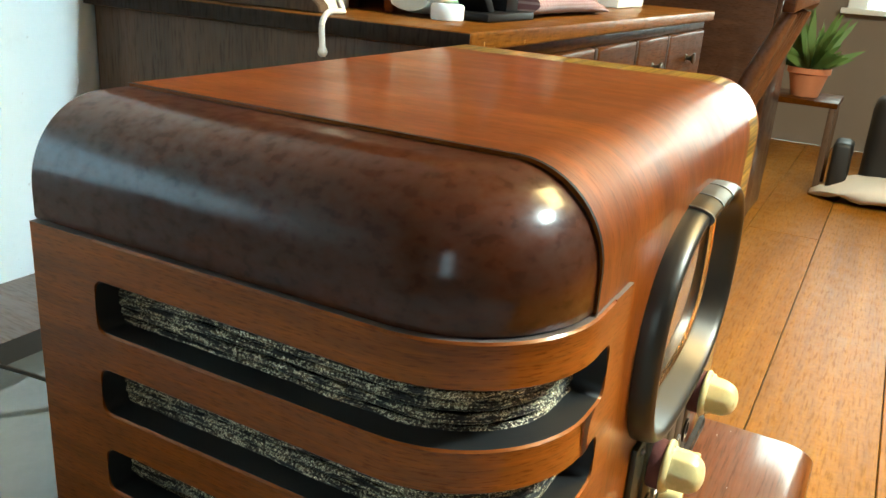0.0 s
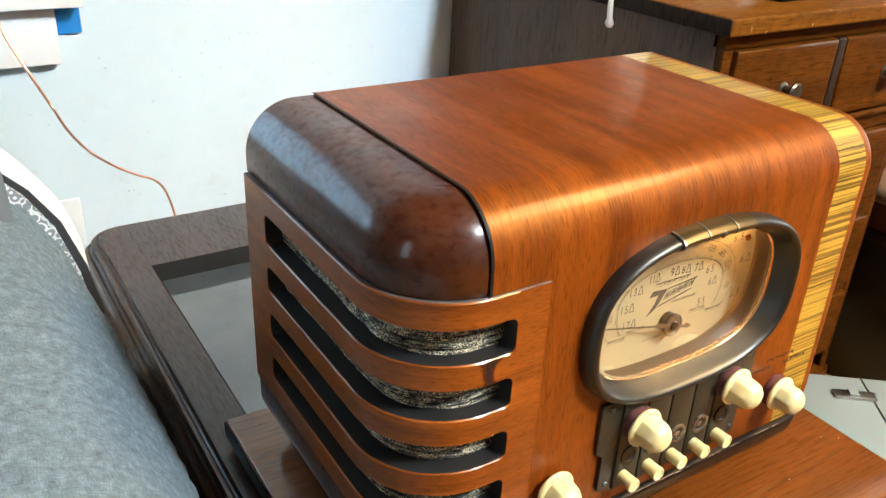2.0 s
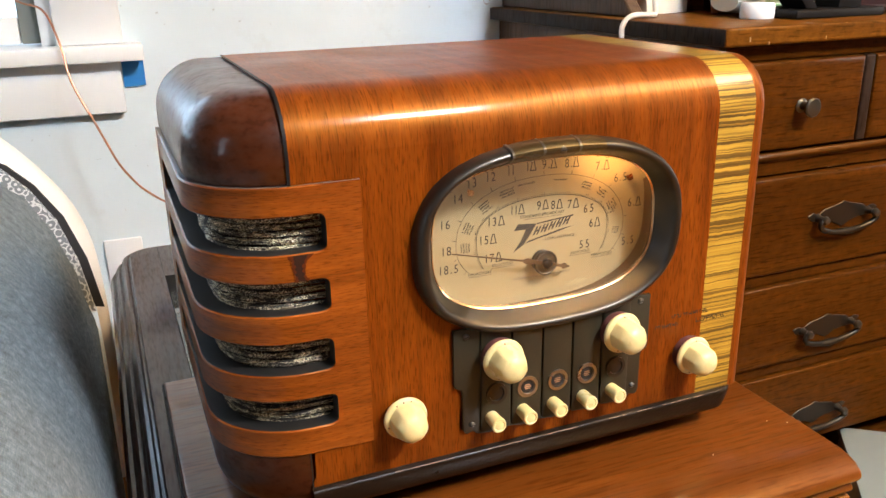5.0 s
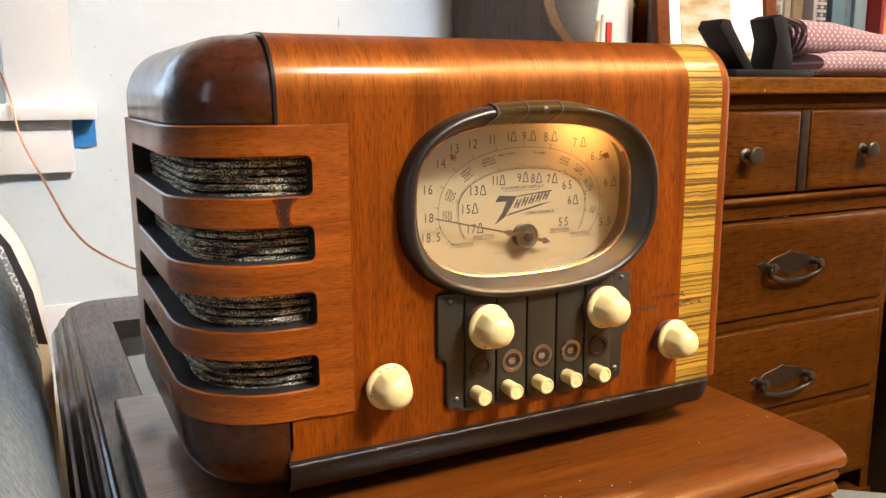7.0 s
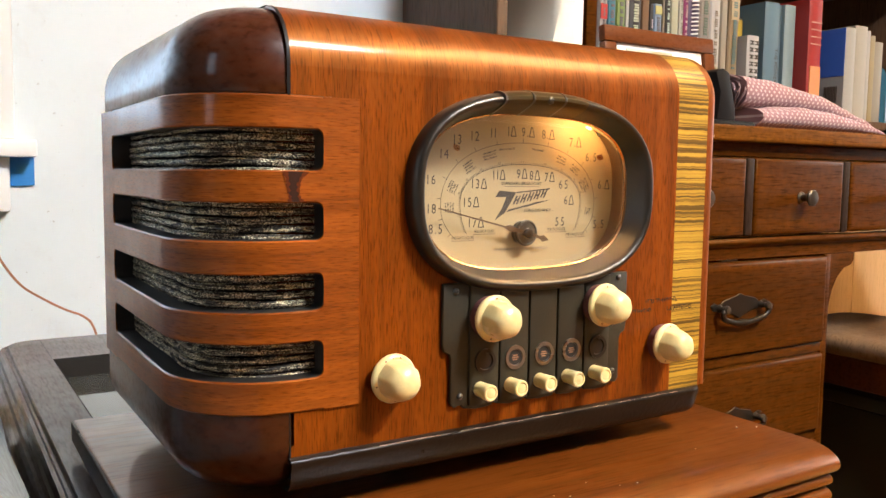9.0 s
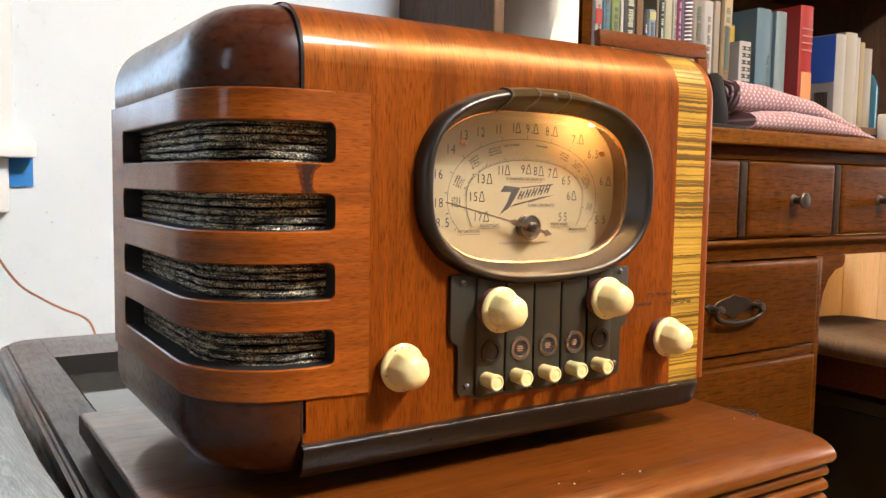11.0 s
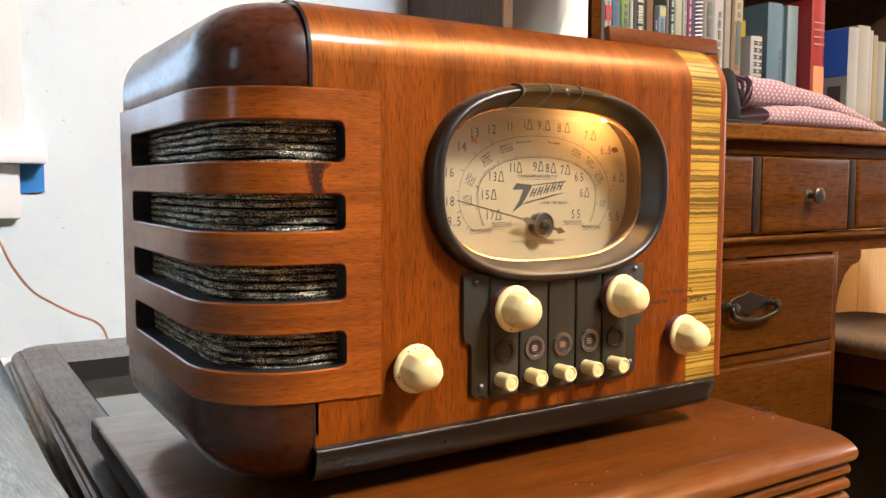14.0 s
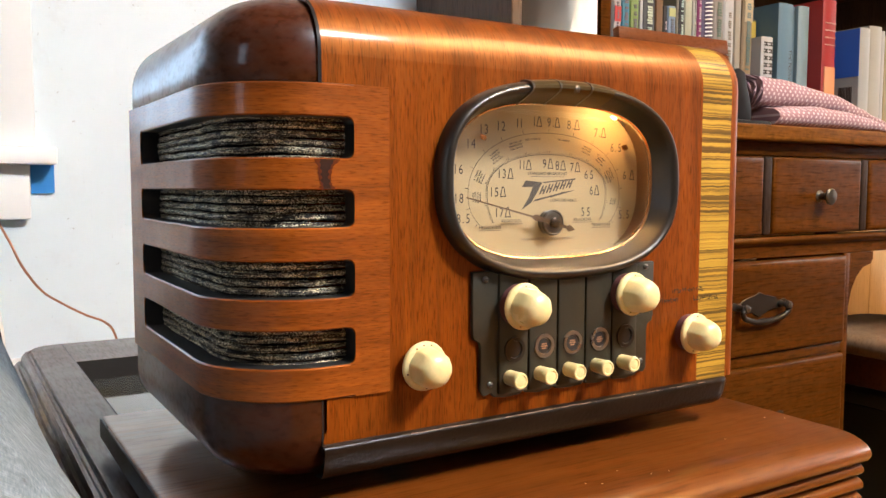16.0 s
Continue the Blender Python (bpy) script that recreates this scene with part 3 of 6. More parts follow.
def roll_outline():
    r, h = 0.028, 0.0125
    pts = [(SY1, TOP_Z), (SY1, TOP_Z - 0.0175), (SY0 + 0.02, TOP_Z - 0.0175), (SY0 + 0.0025, TOP_Z - 0.0175)]
    pts += [(SY0 + r - r * math.cos(radians(a)), TOP_Z - h + h * math.sin(radians(a))) for a in range(-14, 91, 8)]
    pts.append((SY0 + r, TOP_Z))
    return pts


part("step_top", soften(extrude(bmesh.new(), roll_outline(), "x", SX0, SX1), 0.0025, 3, 50), TABLE_WOOD, table, "reddish brown step top with a rolled front edge", 30)
# thin black slab darkens the end turned away from the lamps
part("step_end_shade", soften(extrude(bmesh.new(), [(y + 0.0012 * (1 if y < 0.1 else -1), z - 0.0012 * (1 if z > TOP_Z - 0.01 else -1)) for y, z in roll_outline()], "x", SX0 - 0.0012, SX0 + 0.001), 0.0006, 1, 60), BLACK_GLOSS, table, "thin dark slab that paints shade on the step top's end", 30)
part("step_case", a_box((SX0 + 0.008, SY0 + 0.022, 0.16), (SX1 - 0.005, SY1 - 0.008, TOP_Z - 0.018), 0.002), DARK_TABLE, table)
reeds = part("front_panel", a_box((SX0 + 0.009, SY0 + 0.012, 0.36), (SX1 - 0.005, SY0 + 0.0218, TOP_Z - 0.0185), 0.001), TABLE_WOOD, table)
for k in range(10):
    z = TOP_Z - 0.0246 - 0.0112 * k
    outline = [(SY0 + 0.0125, z - 0.0054), (SY0 + 0.0125, z + 0.0054)] + [(SY0 + 0.0125 - 0.0085 * math.sin(radians(a)), z + 0.0054 * math.cos(radians(a))) for a in range(10, 171, 16)]
    part("reed", soften(extrude(bmesh.new(), outline, "x", SX0 + 0.006, SX1 - 0.003), 0.0008, 1, 60), TABLE_WOOD, reeds)
for x in (0.0, 0.385):
    for y in (-0.01, 0.66):
        bm = bmesh.new()
        loft(bm, [[(x + 0.02 + sx * w, y + 0.02 + sy * w, z) for sx, sy in ((-1, -1), (1, -1), (1, 1), (-1, 1))] for z, w in ((0.0, 0.013), (0.2, 0.017), (DECK_Z - 0.06, 0.02))])
        part("leg", soften(bm, 0.003), DARK_TABLE, table)

# ---- the radio ----
radio = thing("table_radio", (0.2, 0.11, TOP_Z), "vintage walnut table radio with an oval dial and louvred grille", "radio")
Z0, ZT, ZB = 0.5915, 0.8430, 0.568        # front's foot, top, underside
XL, XS, XI, XR, YB = 0.0073, 0.0608, 0.3600, 0.4025, 0.229
RT = 0.036                               # radius of the top's front edge


def wrap(out=0.0, z_low=Z0, steps=12):
    """The outline of the front-and-top veneer: up the front, round the edge and back over the top."""
    line = [(-out, z_low), (-out, 0.66), (-out, 0.73), (-out, ZT - RT)]
    line += [(RT - (RT + out) * math.cos(radians(a)), ZT - RT + (RT + out) * math.sin(radians(a))) for a in (90 * k / steps for k in range(1, steps + 1))]
    line += [(0.1, ZT + out), (0.16, ZT + out), (YB, ZT + out), (YB, z_low)]
    return line


def body_slab(x0, x1, out=0.0, round_right=0.0):
    bm = bmesh.new()
    xs = [(x0, 0.0), (x1 - round_right, 0.0)]
    if round_right:
        xs = [(x0, 0.0)] + [(x1 - round_right + round_right * math.sin(radians(a)), round_right * (1 - math.cos(radians(a)))) for a in (0, 15, 30, 45, 60, 75, 90)]
    rows = []
    for x, inset in xs:
        rows.append([(x, y, z) for y, z in wrap(out - inset)])
    return loft(bm, rows)


CX, CZ, HW, HH = 0.2305, 0.7388, 0.0982, 0.0635   # the oval dial


def oval(hw, hh, n=96, power=2.45):
    pts = []
    for k in range(n):
        a = 2 * math.pi * k / n
        c, s = math.cos(a), math.sin(a)
        pts.append((CX + hw * math.copysign(abs(c) ** (2 / power), c), CZ + hh * math.copysign(abs(s) ** (2 / power), s)))
    return pts


def front_board():
    """The front veneer with the dial's opening and the notch for the grille, and the shell behind it."""
    x0, x1, zs, t = XS + 0.0006, XI, ZT - RT, 0.011
    outer = [(x0, Z0), (x1, Z0), (x1, zs), (x0, zs), (x0, 0.7913), (0.086, 0.7913), (0.086, 0.6168), (x0, 0.6168)]
    inner = oval(HW - 0.0065, HH - 0.006)
    bm = bmesh.new()
    loops = []
    for y in (0.0, t):
        edges, pair = [], []
        for ring in (outer, inner):
            v = [bm.verts.new((x, y, z)) for x, z in ring]
            edges += [bm.edges.new((v[i], v[(i + 1) % len(v)])) for i in range(len(v))]
            pair.append(v)
        bmesh.ops.triangle_fill(bm, use_beauty=True, edges=edges)
        loops.append(pair)
    for a, b in zip(loops[0], loops[1]):
        for i in range(len(a)):
            bm.faces.new((a[i], a[(i + 1) % len(a)], b[(i + 1) % len(a)], b[i]))
    line = [(RT - RT * math.cos(radians(a)), zs + RT * math.sin(radians(a))) for a in (7.5 * k for k in range(13))]
    line += [(0.1, ZT), (0.16, ZT), (YB, ZT), (YB, Z0), (YB - 0.008, Z0), (YB - 0.008, ZT - 0.011), (RT, ZT - 0.011), (0.011, zs)]
    loft(bm, [[(x, y, z) for y, z in line] for x in (x0, x1)])
    return bm


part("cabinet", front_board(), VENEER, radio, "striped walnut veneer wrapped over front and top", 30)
part("inlay_band", body_slab(XI, 0.3912), ZEBRA, radio, "golden zebrawood inlay band", 30)
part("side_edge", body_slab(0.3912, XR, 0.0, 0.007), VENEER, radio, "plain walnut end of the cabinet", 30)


def plan(out, n_arc=16, x_end=XS, y_end=YB, radius=0.056):
    """The plan of the rounded left end, from the front seam round to the back, grown by out."""
    r = radius
    pts = [(x_end, -out), ((x_end + XL + r) / 2, -out)]
    pts += [(XL + r - (r + out) * math.sin(radians(a)), r - (r + out) * math.cos(radians(a))) for a in (90 * k / n_arc for k in range(n_arc + 1))]
    pts += [(XL - out, 0.09), (XL - out, 0.14), (XL - out, 0.19), (XL - out, y_end)]
    return pts


def end_block(z_levels):
    """A solid with the plan of the left end; z_levels: (height, inset)."""
    bm = bmesh.new()
    rows = []
    for z, inset in z_levels:
        p = plan(-inset)
        rows.append([(x, y, z) for x, y in p] + [(XS, YB, z)])
    return loft(bm, rows)


RC = 0.037
cap_levels = [(0.7915, 0.0014), (0.7925, 0.0008)] + [(ZT - 0.0014 - RC + RC * math.sin(radians(a)), 0.0008 + RC * (1 - math.cos(radians(a)))) for a in (0, 8, 16, 24, 32, 40, 48, 56, 64, 72, 80, 86, 90)]
part("end_cap", end_block(cap_levels), CAP_WOOD, radio, "dark stained rounded end cap", 45)
RF = 0.030
foot_levels = [(ZB + RF - RF * math.cos(radians(a)), RF * (1 - math.sin(radians(a)))) for a in (0, 12, 24, 36, 48, 60, 72, 84, 90)] + [(0.617, 0.0)]
part("end_foot", end_block(foot_levels), CAP_WOOD, radio, "dark stained rounded lower corner", 45)
# near-black filler block: its colour gives the hollow end its shade
part("end_shade_core", end_block([(0.6172, 0.026), (0.791, 0.026)]), DARK_CAVITY, radio)

# black seam that runs up the front and over the top beside the end cap
seam = bmesh.new()
loft(seam, [[(x, y, z) for y, z in wrap(0.0003, 0.7905)[:-1] if z > 0.79] for x in (XS - 0.0010, XS + 0.0010)], closed=False)
bmesh.ops.solidify(seam, geom=seam.faces[:], thickness=0.0050)
part("seam", seam, SEAM_BLACK, radio, "black lacquered seam")
part("seam", a_box((XS - 0.0004, -0.0003, Z0 - 0.004), (XS + 0.0002, 0.002, 0.6175)), BLACK, radio)

# louvred grille: a thick bent panel with four slots
SLOTS = [(0.646, 0.0102), (0.684, 0.0102), (0.723, 0.0102), (0.762, 0.0112)]
THICK, PROUD = 0.0130, 0.0018


class Bend:
    """The bent panel's plan by length along it."""

    def __init__(self):
        self.pts = [(0.102, 0.0), (0.09, 0.0), (0.08, 0.0)] + plan(0.0, 20)
        self.len = [0.0]
        for a, b in zip(self.pts, self.pts[1:]):
            self.len.append(self.len[-1] + math.dist(a, b))

    def at(self, s, out):
        r = 0.056
        front, arc = 0.102 - XL - r, r * math.pi / 2
        if s < front:
            return 0.102 - s, -out
        if s < front + arc:
            a = (s - front) / r
            return XL + r - (r + out) * math.sin(a), r - (r + out) * math.cos(a)
        return XL - out, r + s - front - arc


bend = Bend()
S_END = (0.102 - XL - 0.056) + 0.056 * math.pi / 2 + (YB - 0.056)
S_A, S_B, R_S = 0.0218, S_END - (YB - 0.192), 0.0045
cols = [(0.0, 0.0), (S_A, 0.0)]
cols += [(S_A + R_S * (1 - math.cos(radians(a))), 1 - (1 - math.sin(radians(a))) * 0.42) for a in (0, 22, 45, 68, 90)]
inner_s = np.linspace(S_A + R_S, S_B - R_S, 44)[1:-1]
cols += [(float(s), 1.0) for s in inner_s]
cols += [(S_B - R_S * (1 - math.cos(radians(a))), 1 - (1 - math.sin(radians(a))) * 0.42) for a in (90, 68, 45, 22, 0)]
cols += [(S_B, 0.0), (S_END, 0.0)]
bm = bmesh.new()
for k in range(5):
    rows = []
    for s, h in cols:
        lo = 0.6172 if k == 0 else SLOTS[k - 1][0] + SLOTS[k - 1][1] * h
        hi = 0.791 if k == 4 else SLOTS[k][0] - SLOTS[k][1] * h
        e = 0.0009 if h > 0.2 else 0.0
        row = []
        for out, z in ((PROUD - THICK, lo), (PROUD - e, lo), (PROUD, lo + e), (PROUD, hi - e), (PROUD - e, hi), (PROUD - THICK, hi)):
            x, y = bend.at(s, out)
            row.append((x, y, z))
        rows.append(row)
    verts = [[bm.verts.new(p) for p in r] for r in rows]
    for i, (a, b) in enumerate(zip(verts, verts[1:])):
        solid = cols[i][1] == 0 and cols[i + 1][1] == 0
        for j in range(6):
            if solid and j in (0, 4) and not (k == 0 and j == 0) and not (k == 4 and j == 4):
                continue
            if (a[j].co - b[j].co).length < 1e-7 and (a[(j + 1) % 6].co - b[(j + 1) % 6].co).length < 1e-7:
                continue
            f = bm.faces.new((a[j], a[(j + 1) % 6], b[(j + 1) % 6], b[j]))
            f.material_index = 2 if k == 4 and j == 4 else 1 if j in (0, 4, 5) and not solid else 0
    bm.faces.new(verts[0])
    bm.faces.new(verts[-1][::-1])
bmesh.ops.dissolve_degenerate(bm, dist=1e-7, edges=bm.edges[:])
# top ledge: wear, plus the light it catches painted in as grey
EDGE_SHEEN = plain("worn_edge_sheen", (0.115, 0.088, 0.074), 0.36, 0.0, 0.5, 160, 0.1)
part("grille_panel", bm, [PANEL_WOOD, BLACK, EDGE_SHEEN], radio, "mahogany louvre panel bent round the corner", 40)

# corded cloth behind the slots: rows of thick cords round the corner
bm = bmesh.new()
for k in range(37):
    z0 = 0.6215 + 0.0046 * k
    pts, rad = [], []
    for s in np.linspace(0.012, S_END - 0.003, 110):
        z = z0 + 0.0011 * noise.noise((s * 22, k * 0.45, 3.1))
        x, y = bend.at(s, PROUD - THICK - 0.0012 + 0.0012 * noise.noise((s * 40, k * 0.9, 7.7)))
        pts.append((x, y, z))
        rad.append((0.0004 if len(pts) in (1, 110) else 0.00205) * (1 + 0.18 * noise.noise((s * 260, k * 3.7, 1.1))))
    tube(bm, pts, rad, 7)
part("grille_cloth", bm, CORD, radio, "dark corded speaker cloth with gold threads", 80)

# dark plinth moulding along the front's foot
bm = bmesh.new()
prof = [(0.006, Z0), (-0.0026, Z0), (-0.0044, Z0 - 0.0009), (-0.0050, Z0 - 0.0026), (-0.0049, Z0 - 0.0050), (-0.0032, Z0 - 0.0125), (-0.0016, Z0 - 0.0170), (0.0016, Z0 - 0.0198), (0.012, Z0 - 0.0205)]
rows = []
for k in range(2):
    x = (XS - 0.001, 0.380)[k]
    rows.append([(x, y, z) for y, z in prof])
for a in range(10, 91, 10):
    c, s = math.cos(radians(a)), math.sin(radians(a))
    rows.append([(0.380 + (0.014 - y) * s, 0.014 - (0.014 - y) * c, z) for y, z in prof])
rows.append([(0.380 + 0.014 - y, YB, z) for y, z in prof])
loft(bm, rows, closed=False)
bmesh.ops.solidify(bm, geom=bm.faces[:], thickness=0.002)
part("plinth", bm, BLACK_GLOSS, radio, "black lacquered plinth with chipped edge", 50)
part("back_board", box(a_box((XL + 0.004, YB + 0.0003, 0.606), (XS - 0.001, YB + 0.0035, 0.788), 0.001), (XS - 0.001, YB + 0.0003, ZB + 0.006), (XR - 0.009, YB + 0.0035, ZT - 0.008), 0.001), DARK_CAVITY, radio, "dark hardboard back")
part("bottom_board", a_box((0.072, 0.022, ZB - 0.0005), (0.382, YB - 0.004, Z0 - 0.001)), BLACK, radio)
for x in (0.085, 0.335):
    for y in (0.10, 0.19):
        part("rubber_foot", lathe(bmesh.new(), [(0.009, 0.0), (0.010, 0.002), (0.010, 0.010)], pose(x, y, TOP_Z), 16), BLACK, radio)
# chips along the plinth
rng = random.Random(4)
BARE = plain("bare_edge_wood", (0.19, 0.115, 0.07), 0.7, 0.0, 0.6, 300)
for k in range(22):
    x = rng.uniform(0.065, 0.36)
    w = rng.choice((0.004, 0.009, 0.015, 0.026))
    n = 8
    line = [(x + w * i / n, -0.0042 - rng.uniform(0, 0.0003), Z0 - 0.0006 - rng.uniform(0, 0.0005)) for i in range(n + 1)]
    part("chip", tube(bmesh.new(), line, [0.00010 + 0.00028 * rng.random() * math.sin(math.pi * i / n) for i in range(n + 1)], 5), BARE, radio, "thin line of bare wood along the worn edge")

# ---- escutcheon, dial and controls ----
def oval_ring(levels, n=96):
    """A moulding round the dial; levels: (inset from the ring's outside, y). The opening is squarer than the outside."""
    bm = bmesh.new()
    rows = [[(x, y, z) for x, z in oval(HW - u, HH - 0.90 * u, n, 2.5 + 0.4 * min(1.0, u / 0.015))] for u, y in levels]
    verts = [[bm.verts.new(p) for p in r] for r in rows]
    for a, b in zip(verts, verts[1:] + verts[:1]):
        for k in range(n):
            bm.faces.new((a[k], a[(k + 1) % n], b[(k + 1) % n], b[k]))
    return bm


RING = ((0.0, 0.001), (0.0, -0.003), (0.0006, -0.0065), (0.0020, -0.0095), (0.0041, -0.0112), (0.0060, -0.0113), (0.0078, -0.0100), (0.0093, -0.0074), (0.0108, -0.0042), (0.0122, -0.0012), (0.0135, 0.0016), (0.0147, 0.0040), (0.0152, 0.0072), (0.0140, 0.0085), (0.0060, 0.0010))
ring = part("dial_ring", oval_ring(RING), BRONZE, radio, "dark bronze oval dial ring", 50)
WELL = ((0.0142, 0.0088), (0.0080, 0.0088), (0.0075, 0.0100), (0.0075, 0.0285), (0.0068, 0.0285), (0.0068, 0.0080), (0.0142, 0.0080))
part("dial_well", oval_ring(WELL), BRONZE_INNER, radio, "bronze wall round the sunk dial", 50)
# bronze sleeve over the ring's top, in three bands
def sleeve(x0, x1, grow, bulge=0.0):
    """A band over the ring's top from x0 to x1, which follows the ring's own section."""
    rows = []
    xs = np.linspace(x0, x1, max(3, int((x1 - x0) / 0.004)))
    for i, x in enumerate(xs):
        k = 1 + (grow + bulge * math.sin(math.pi * i / (len(xs) - 1))) / 0.0068
        row = []
        for u, y in RING[:12]:
            inset = 0.0068 + (u - 0.0068) * k
            line = sorted(p for p in oval(HW - inset, HH - 0.90 * inset, 360, 2.5 + 0.4 * max(0.0, min(1.0, inset / 0.015))) if p[1] > CZ + 0.02)
            row.append((float(x), -0.001 + (y + 0.001) * k, float(np.interp(x, [p[0] for p in line], [p[1] for p in line]))))
        rows.append(row)
    return loft(bmesh.new(), rows)


part("sleeve", sleeve(0.1955, 0.2625, 0.0005, 0.0005), BRONZE_WORN, ring, "worn bronze clamp sleeve")
for x in (0.1950, 0.2165, 0.2420):
    part("sleeve_band", sleeve(x, x + 0.0016, 0.0013), BAND_STEEL, ring, "worn steel band")


def screw(x, y, z, r, parent, metal=BAND_STEEL):
    s = part("screw", lathe(bmesh.new(), [(r, 0.0), (r, 0.0006), (r * 0.75, 0.0013), (r * 0.3, 0.0016)], pose(x, y, z, 90), 16), metal, parent, "slotted steel screw")
    part("slot", a_box((x - r * 0.8, y - 0.0018, z - r * 0.14), (x + r * 0.8, y - 0.0014, z + r * 0.14)), BLACK, s)


screw(0.2305, -0.0116, CZ + HH - 0.0052, 0.0027, ring, PEWTER)

DIAL_Y = 0.0260
bm = bmesh.new()
face = [(x, DIAL_Y, z) for x, z in oval(HW - 0.0078, HH - 0.0070, 96, 2.8)]
loft(bm, [face, [(x, DIAL_Y + 0.002, z) for x, y, z in face]])
dial = part("dial_face", bm, DIAL, radio, "printed cream dial face", 20)
LIP = ((0.0144, 0.0046), (0.0149, 0.0036), (0.0158, 0.0044), (0.0154, 0.0058))
part("brass_lip", oval_ring(LIP), BRASS, radio, "bright brass inner rim")
steps = (0.2, 0.45, 0.7, 0.88, 0.96, 1.0)
rows = []
for q, back in [(q, 0.0) for q in steps] + [(q, 0.0009) for q in steps[::-1]]:
    rows.append([(CX + (x - CX) * q, 0.0058 + back - 0.0055 * (1 - q ** 2.6), CZ + (z - CZ) * q) for x, z in oval(HW - 0.0151, HH - 0.0136, 96, 2.9)])
bm = loft(bmesh.new(), rows)
lens = part("dial_glass", bm, GLASS, radio, "bowed clear dial glass", 80)
lens.visible_shadow = False

INK_Y = DIAL_Y - 0.0002


def flat(x, z, turn=0.0):
    return pose(x, INK_Y, z, 90, 0, 0) @ pose(0, 0, 0, 0, 0, turn)


def deco_number(text, x, z, high=0.0062):
    """A number of the scale; its noughts are narrow-topped triangles, as on old dials."""
    wide = {"1": 0.0022, ".": 0.0012}
    total = sum(wide.get(c, 0.0042) + 0.0009 for c in text) - 0.0009
    bm = bmesh.new()
    u = x - total / 2
    for c in text:
        w = wide.get(c, 0.0042)
        if c == "0":
            for a, b in (((0.0, 0.0), (1.0, 0.0)), ((1.0, 0.0), (0.62, 1.0)), ((0.62, 1.0), (0.36, 1.0)), ((0.36, 1.0), (0.0, 0.0))):
                p, q = (Vector((u + e[0] * w, INK_Y, z - high / 2 + e[1] * high)) for e in (a, b))
                d = (q - p).normalized()
                side = Vector((-d.z, 0, d.x)) * 0.00034
                bm.faces.new([bm.verts.new(r) for r in (p - d * 0.0003 + side, q + d * 0.0003 + side, q + d * 0.0003 - side, p - d * 0.0003 - side)])
        else:
            curve = bpy.data.curves.new("number", "FONT")
            curve.body, curve.size, curve.align_x, curve.resolution_u = c, high * 1.42, "CENTER", 3
            ob = bpy.data.objects.new("number", curve)
            me = bpy.data.meshes.new_from_object(ob)
            bpy.data.objects.remove(ob)
            me.transform(flat(u + w / 2, z - high / 2) @ Matrix.Diagonal((0.80, 1, 1, 1)))
            bm.from_mesh(me)
            bpy.data.meshes.remove(me)
        u += w + 0.0009
    return part("number", bm, INK, dial)


OUTER = (("5.5", 0.3085, 0.7155), ("6.0", 0.312, 0.744), ("6.5", 0.2995, 0.7635), ("7.0", 0.284, 0.7735), ("8.0", 0.2595, 0.778), ("9.0", 0.242, 0.779), ("10", 0.2285, 0.779), ("11", 0.2135, 0.7775), ("12", 0.199, 0.775), ("13", 0.1855, 0.7725), ("14", 0.1755, 0.763), ("16", 0.166, 0.7465), ("18", 0.1665, 0.728), ("18.5", 0.168, 0.715))
INNER = (("55", 0.272, 0.718), ("60", 0.2795, 0.733), ("65", 0.2745, 0.744), ("70", 0.2615, 0.749), ("80", 0.2485, 0.750), ("90", 0.2375, 0.751), ("110", 0.2185, 0.750), ("130", 0.2025, 0.744), ("150", 0.1965, 0.732), ("170", 0.2005, 0.7185))
for text, x, z in OUTER + INNER:
    deco_number(text, x, z)
lettering("caption", "STANDARD BROADCAST", 0.0030, flat(0.2378, 0.7442), INK, dial)
lettering("caption", "- LONG DISTANCE -", 0.0030, flat(0.252, 0.726), INK, dial)
for text, x, z in (("KILOCYCLES", 0.269, 0.7126), ("KILOCYCLES", 0.2075, 0.7126), ("MEGACYCLES", 0.2865, 0.7086), ("MEGACYCLES", 0.1905, 0.7086)):
    lettering("caption", text, 0.0028, flat(x, z), INK, dial)
lettering("caption", "MADE IN UNITED STATES OF AMERICA", 0.0026, flat(0.2385, 0.7000), INK_SOFT, dial)


def ink_line(points, width, material=INK):
    bm = bmesh.new()
    p = [Vector((x, 0, z)) for x, z in points]
    rows = []
    for i, q in enumerate(p):
        d = (p[min(i + 1, len(p) - 1)] - p[max(i - 1, 0)]).normalized()
        side = Vector((-d.z, 0, d.x)) * width / 2
        rows.append([(q.x + side.x, INK_Y, q.z + side.z), (q.x - side.x, INK_Y, q.z - side.z)])
    loft(bm, rows, closed=False)
    return part("scale_line", bm, material, dial)


def scale_arc(cx, hw, cz, up, down, a0, a1, n=72, power=2.2):
    pts = []
    for k in range(n + 1):
        a = radians(a0 + (a1 - a0) * k / n)
        c, s = math.cos(a), math.sin(a)
        pts.append((cx + hw * math.copysign(abs(c) ** (2 / power), c), cz + (up if s > 0 else down) * math.copysign(abs(s) ** (2 / power), s)))
    return pts


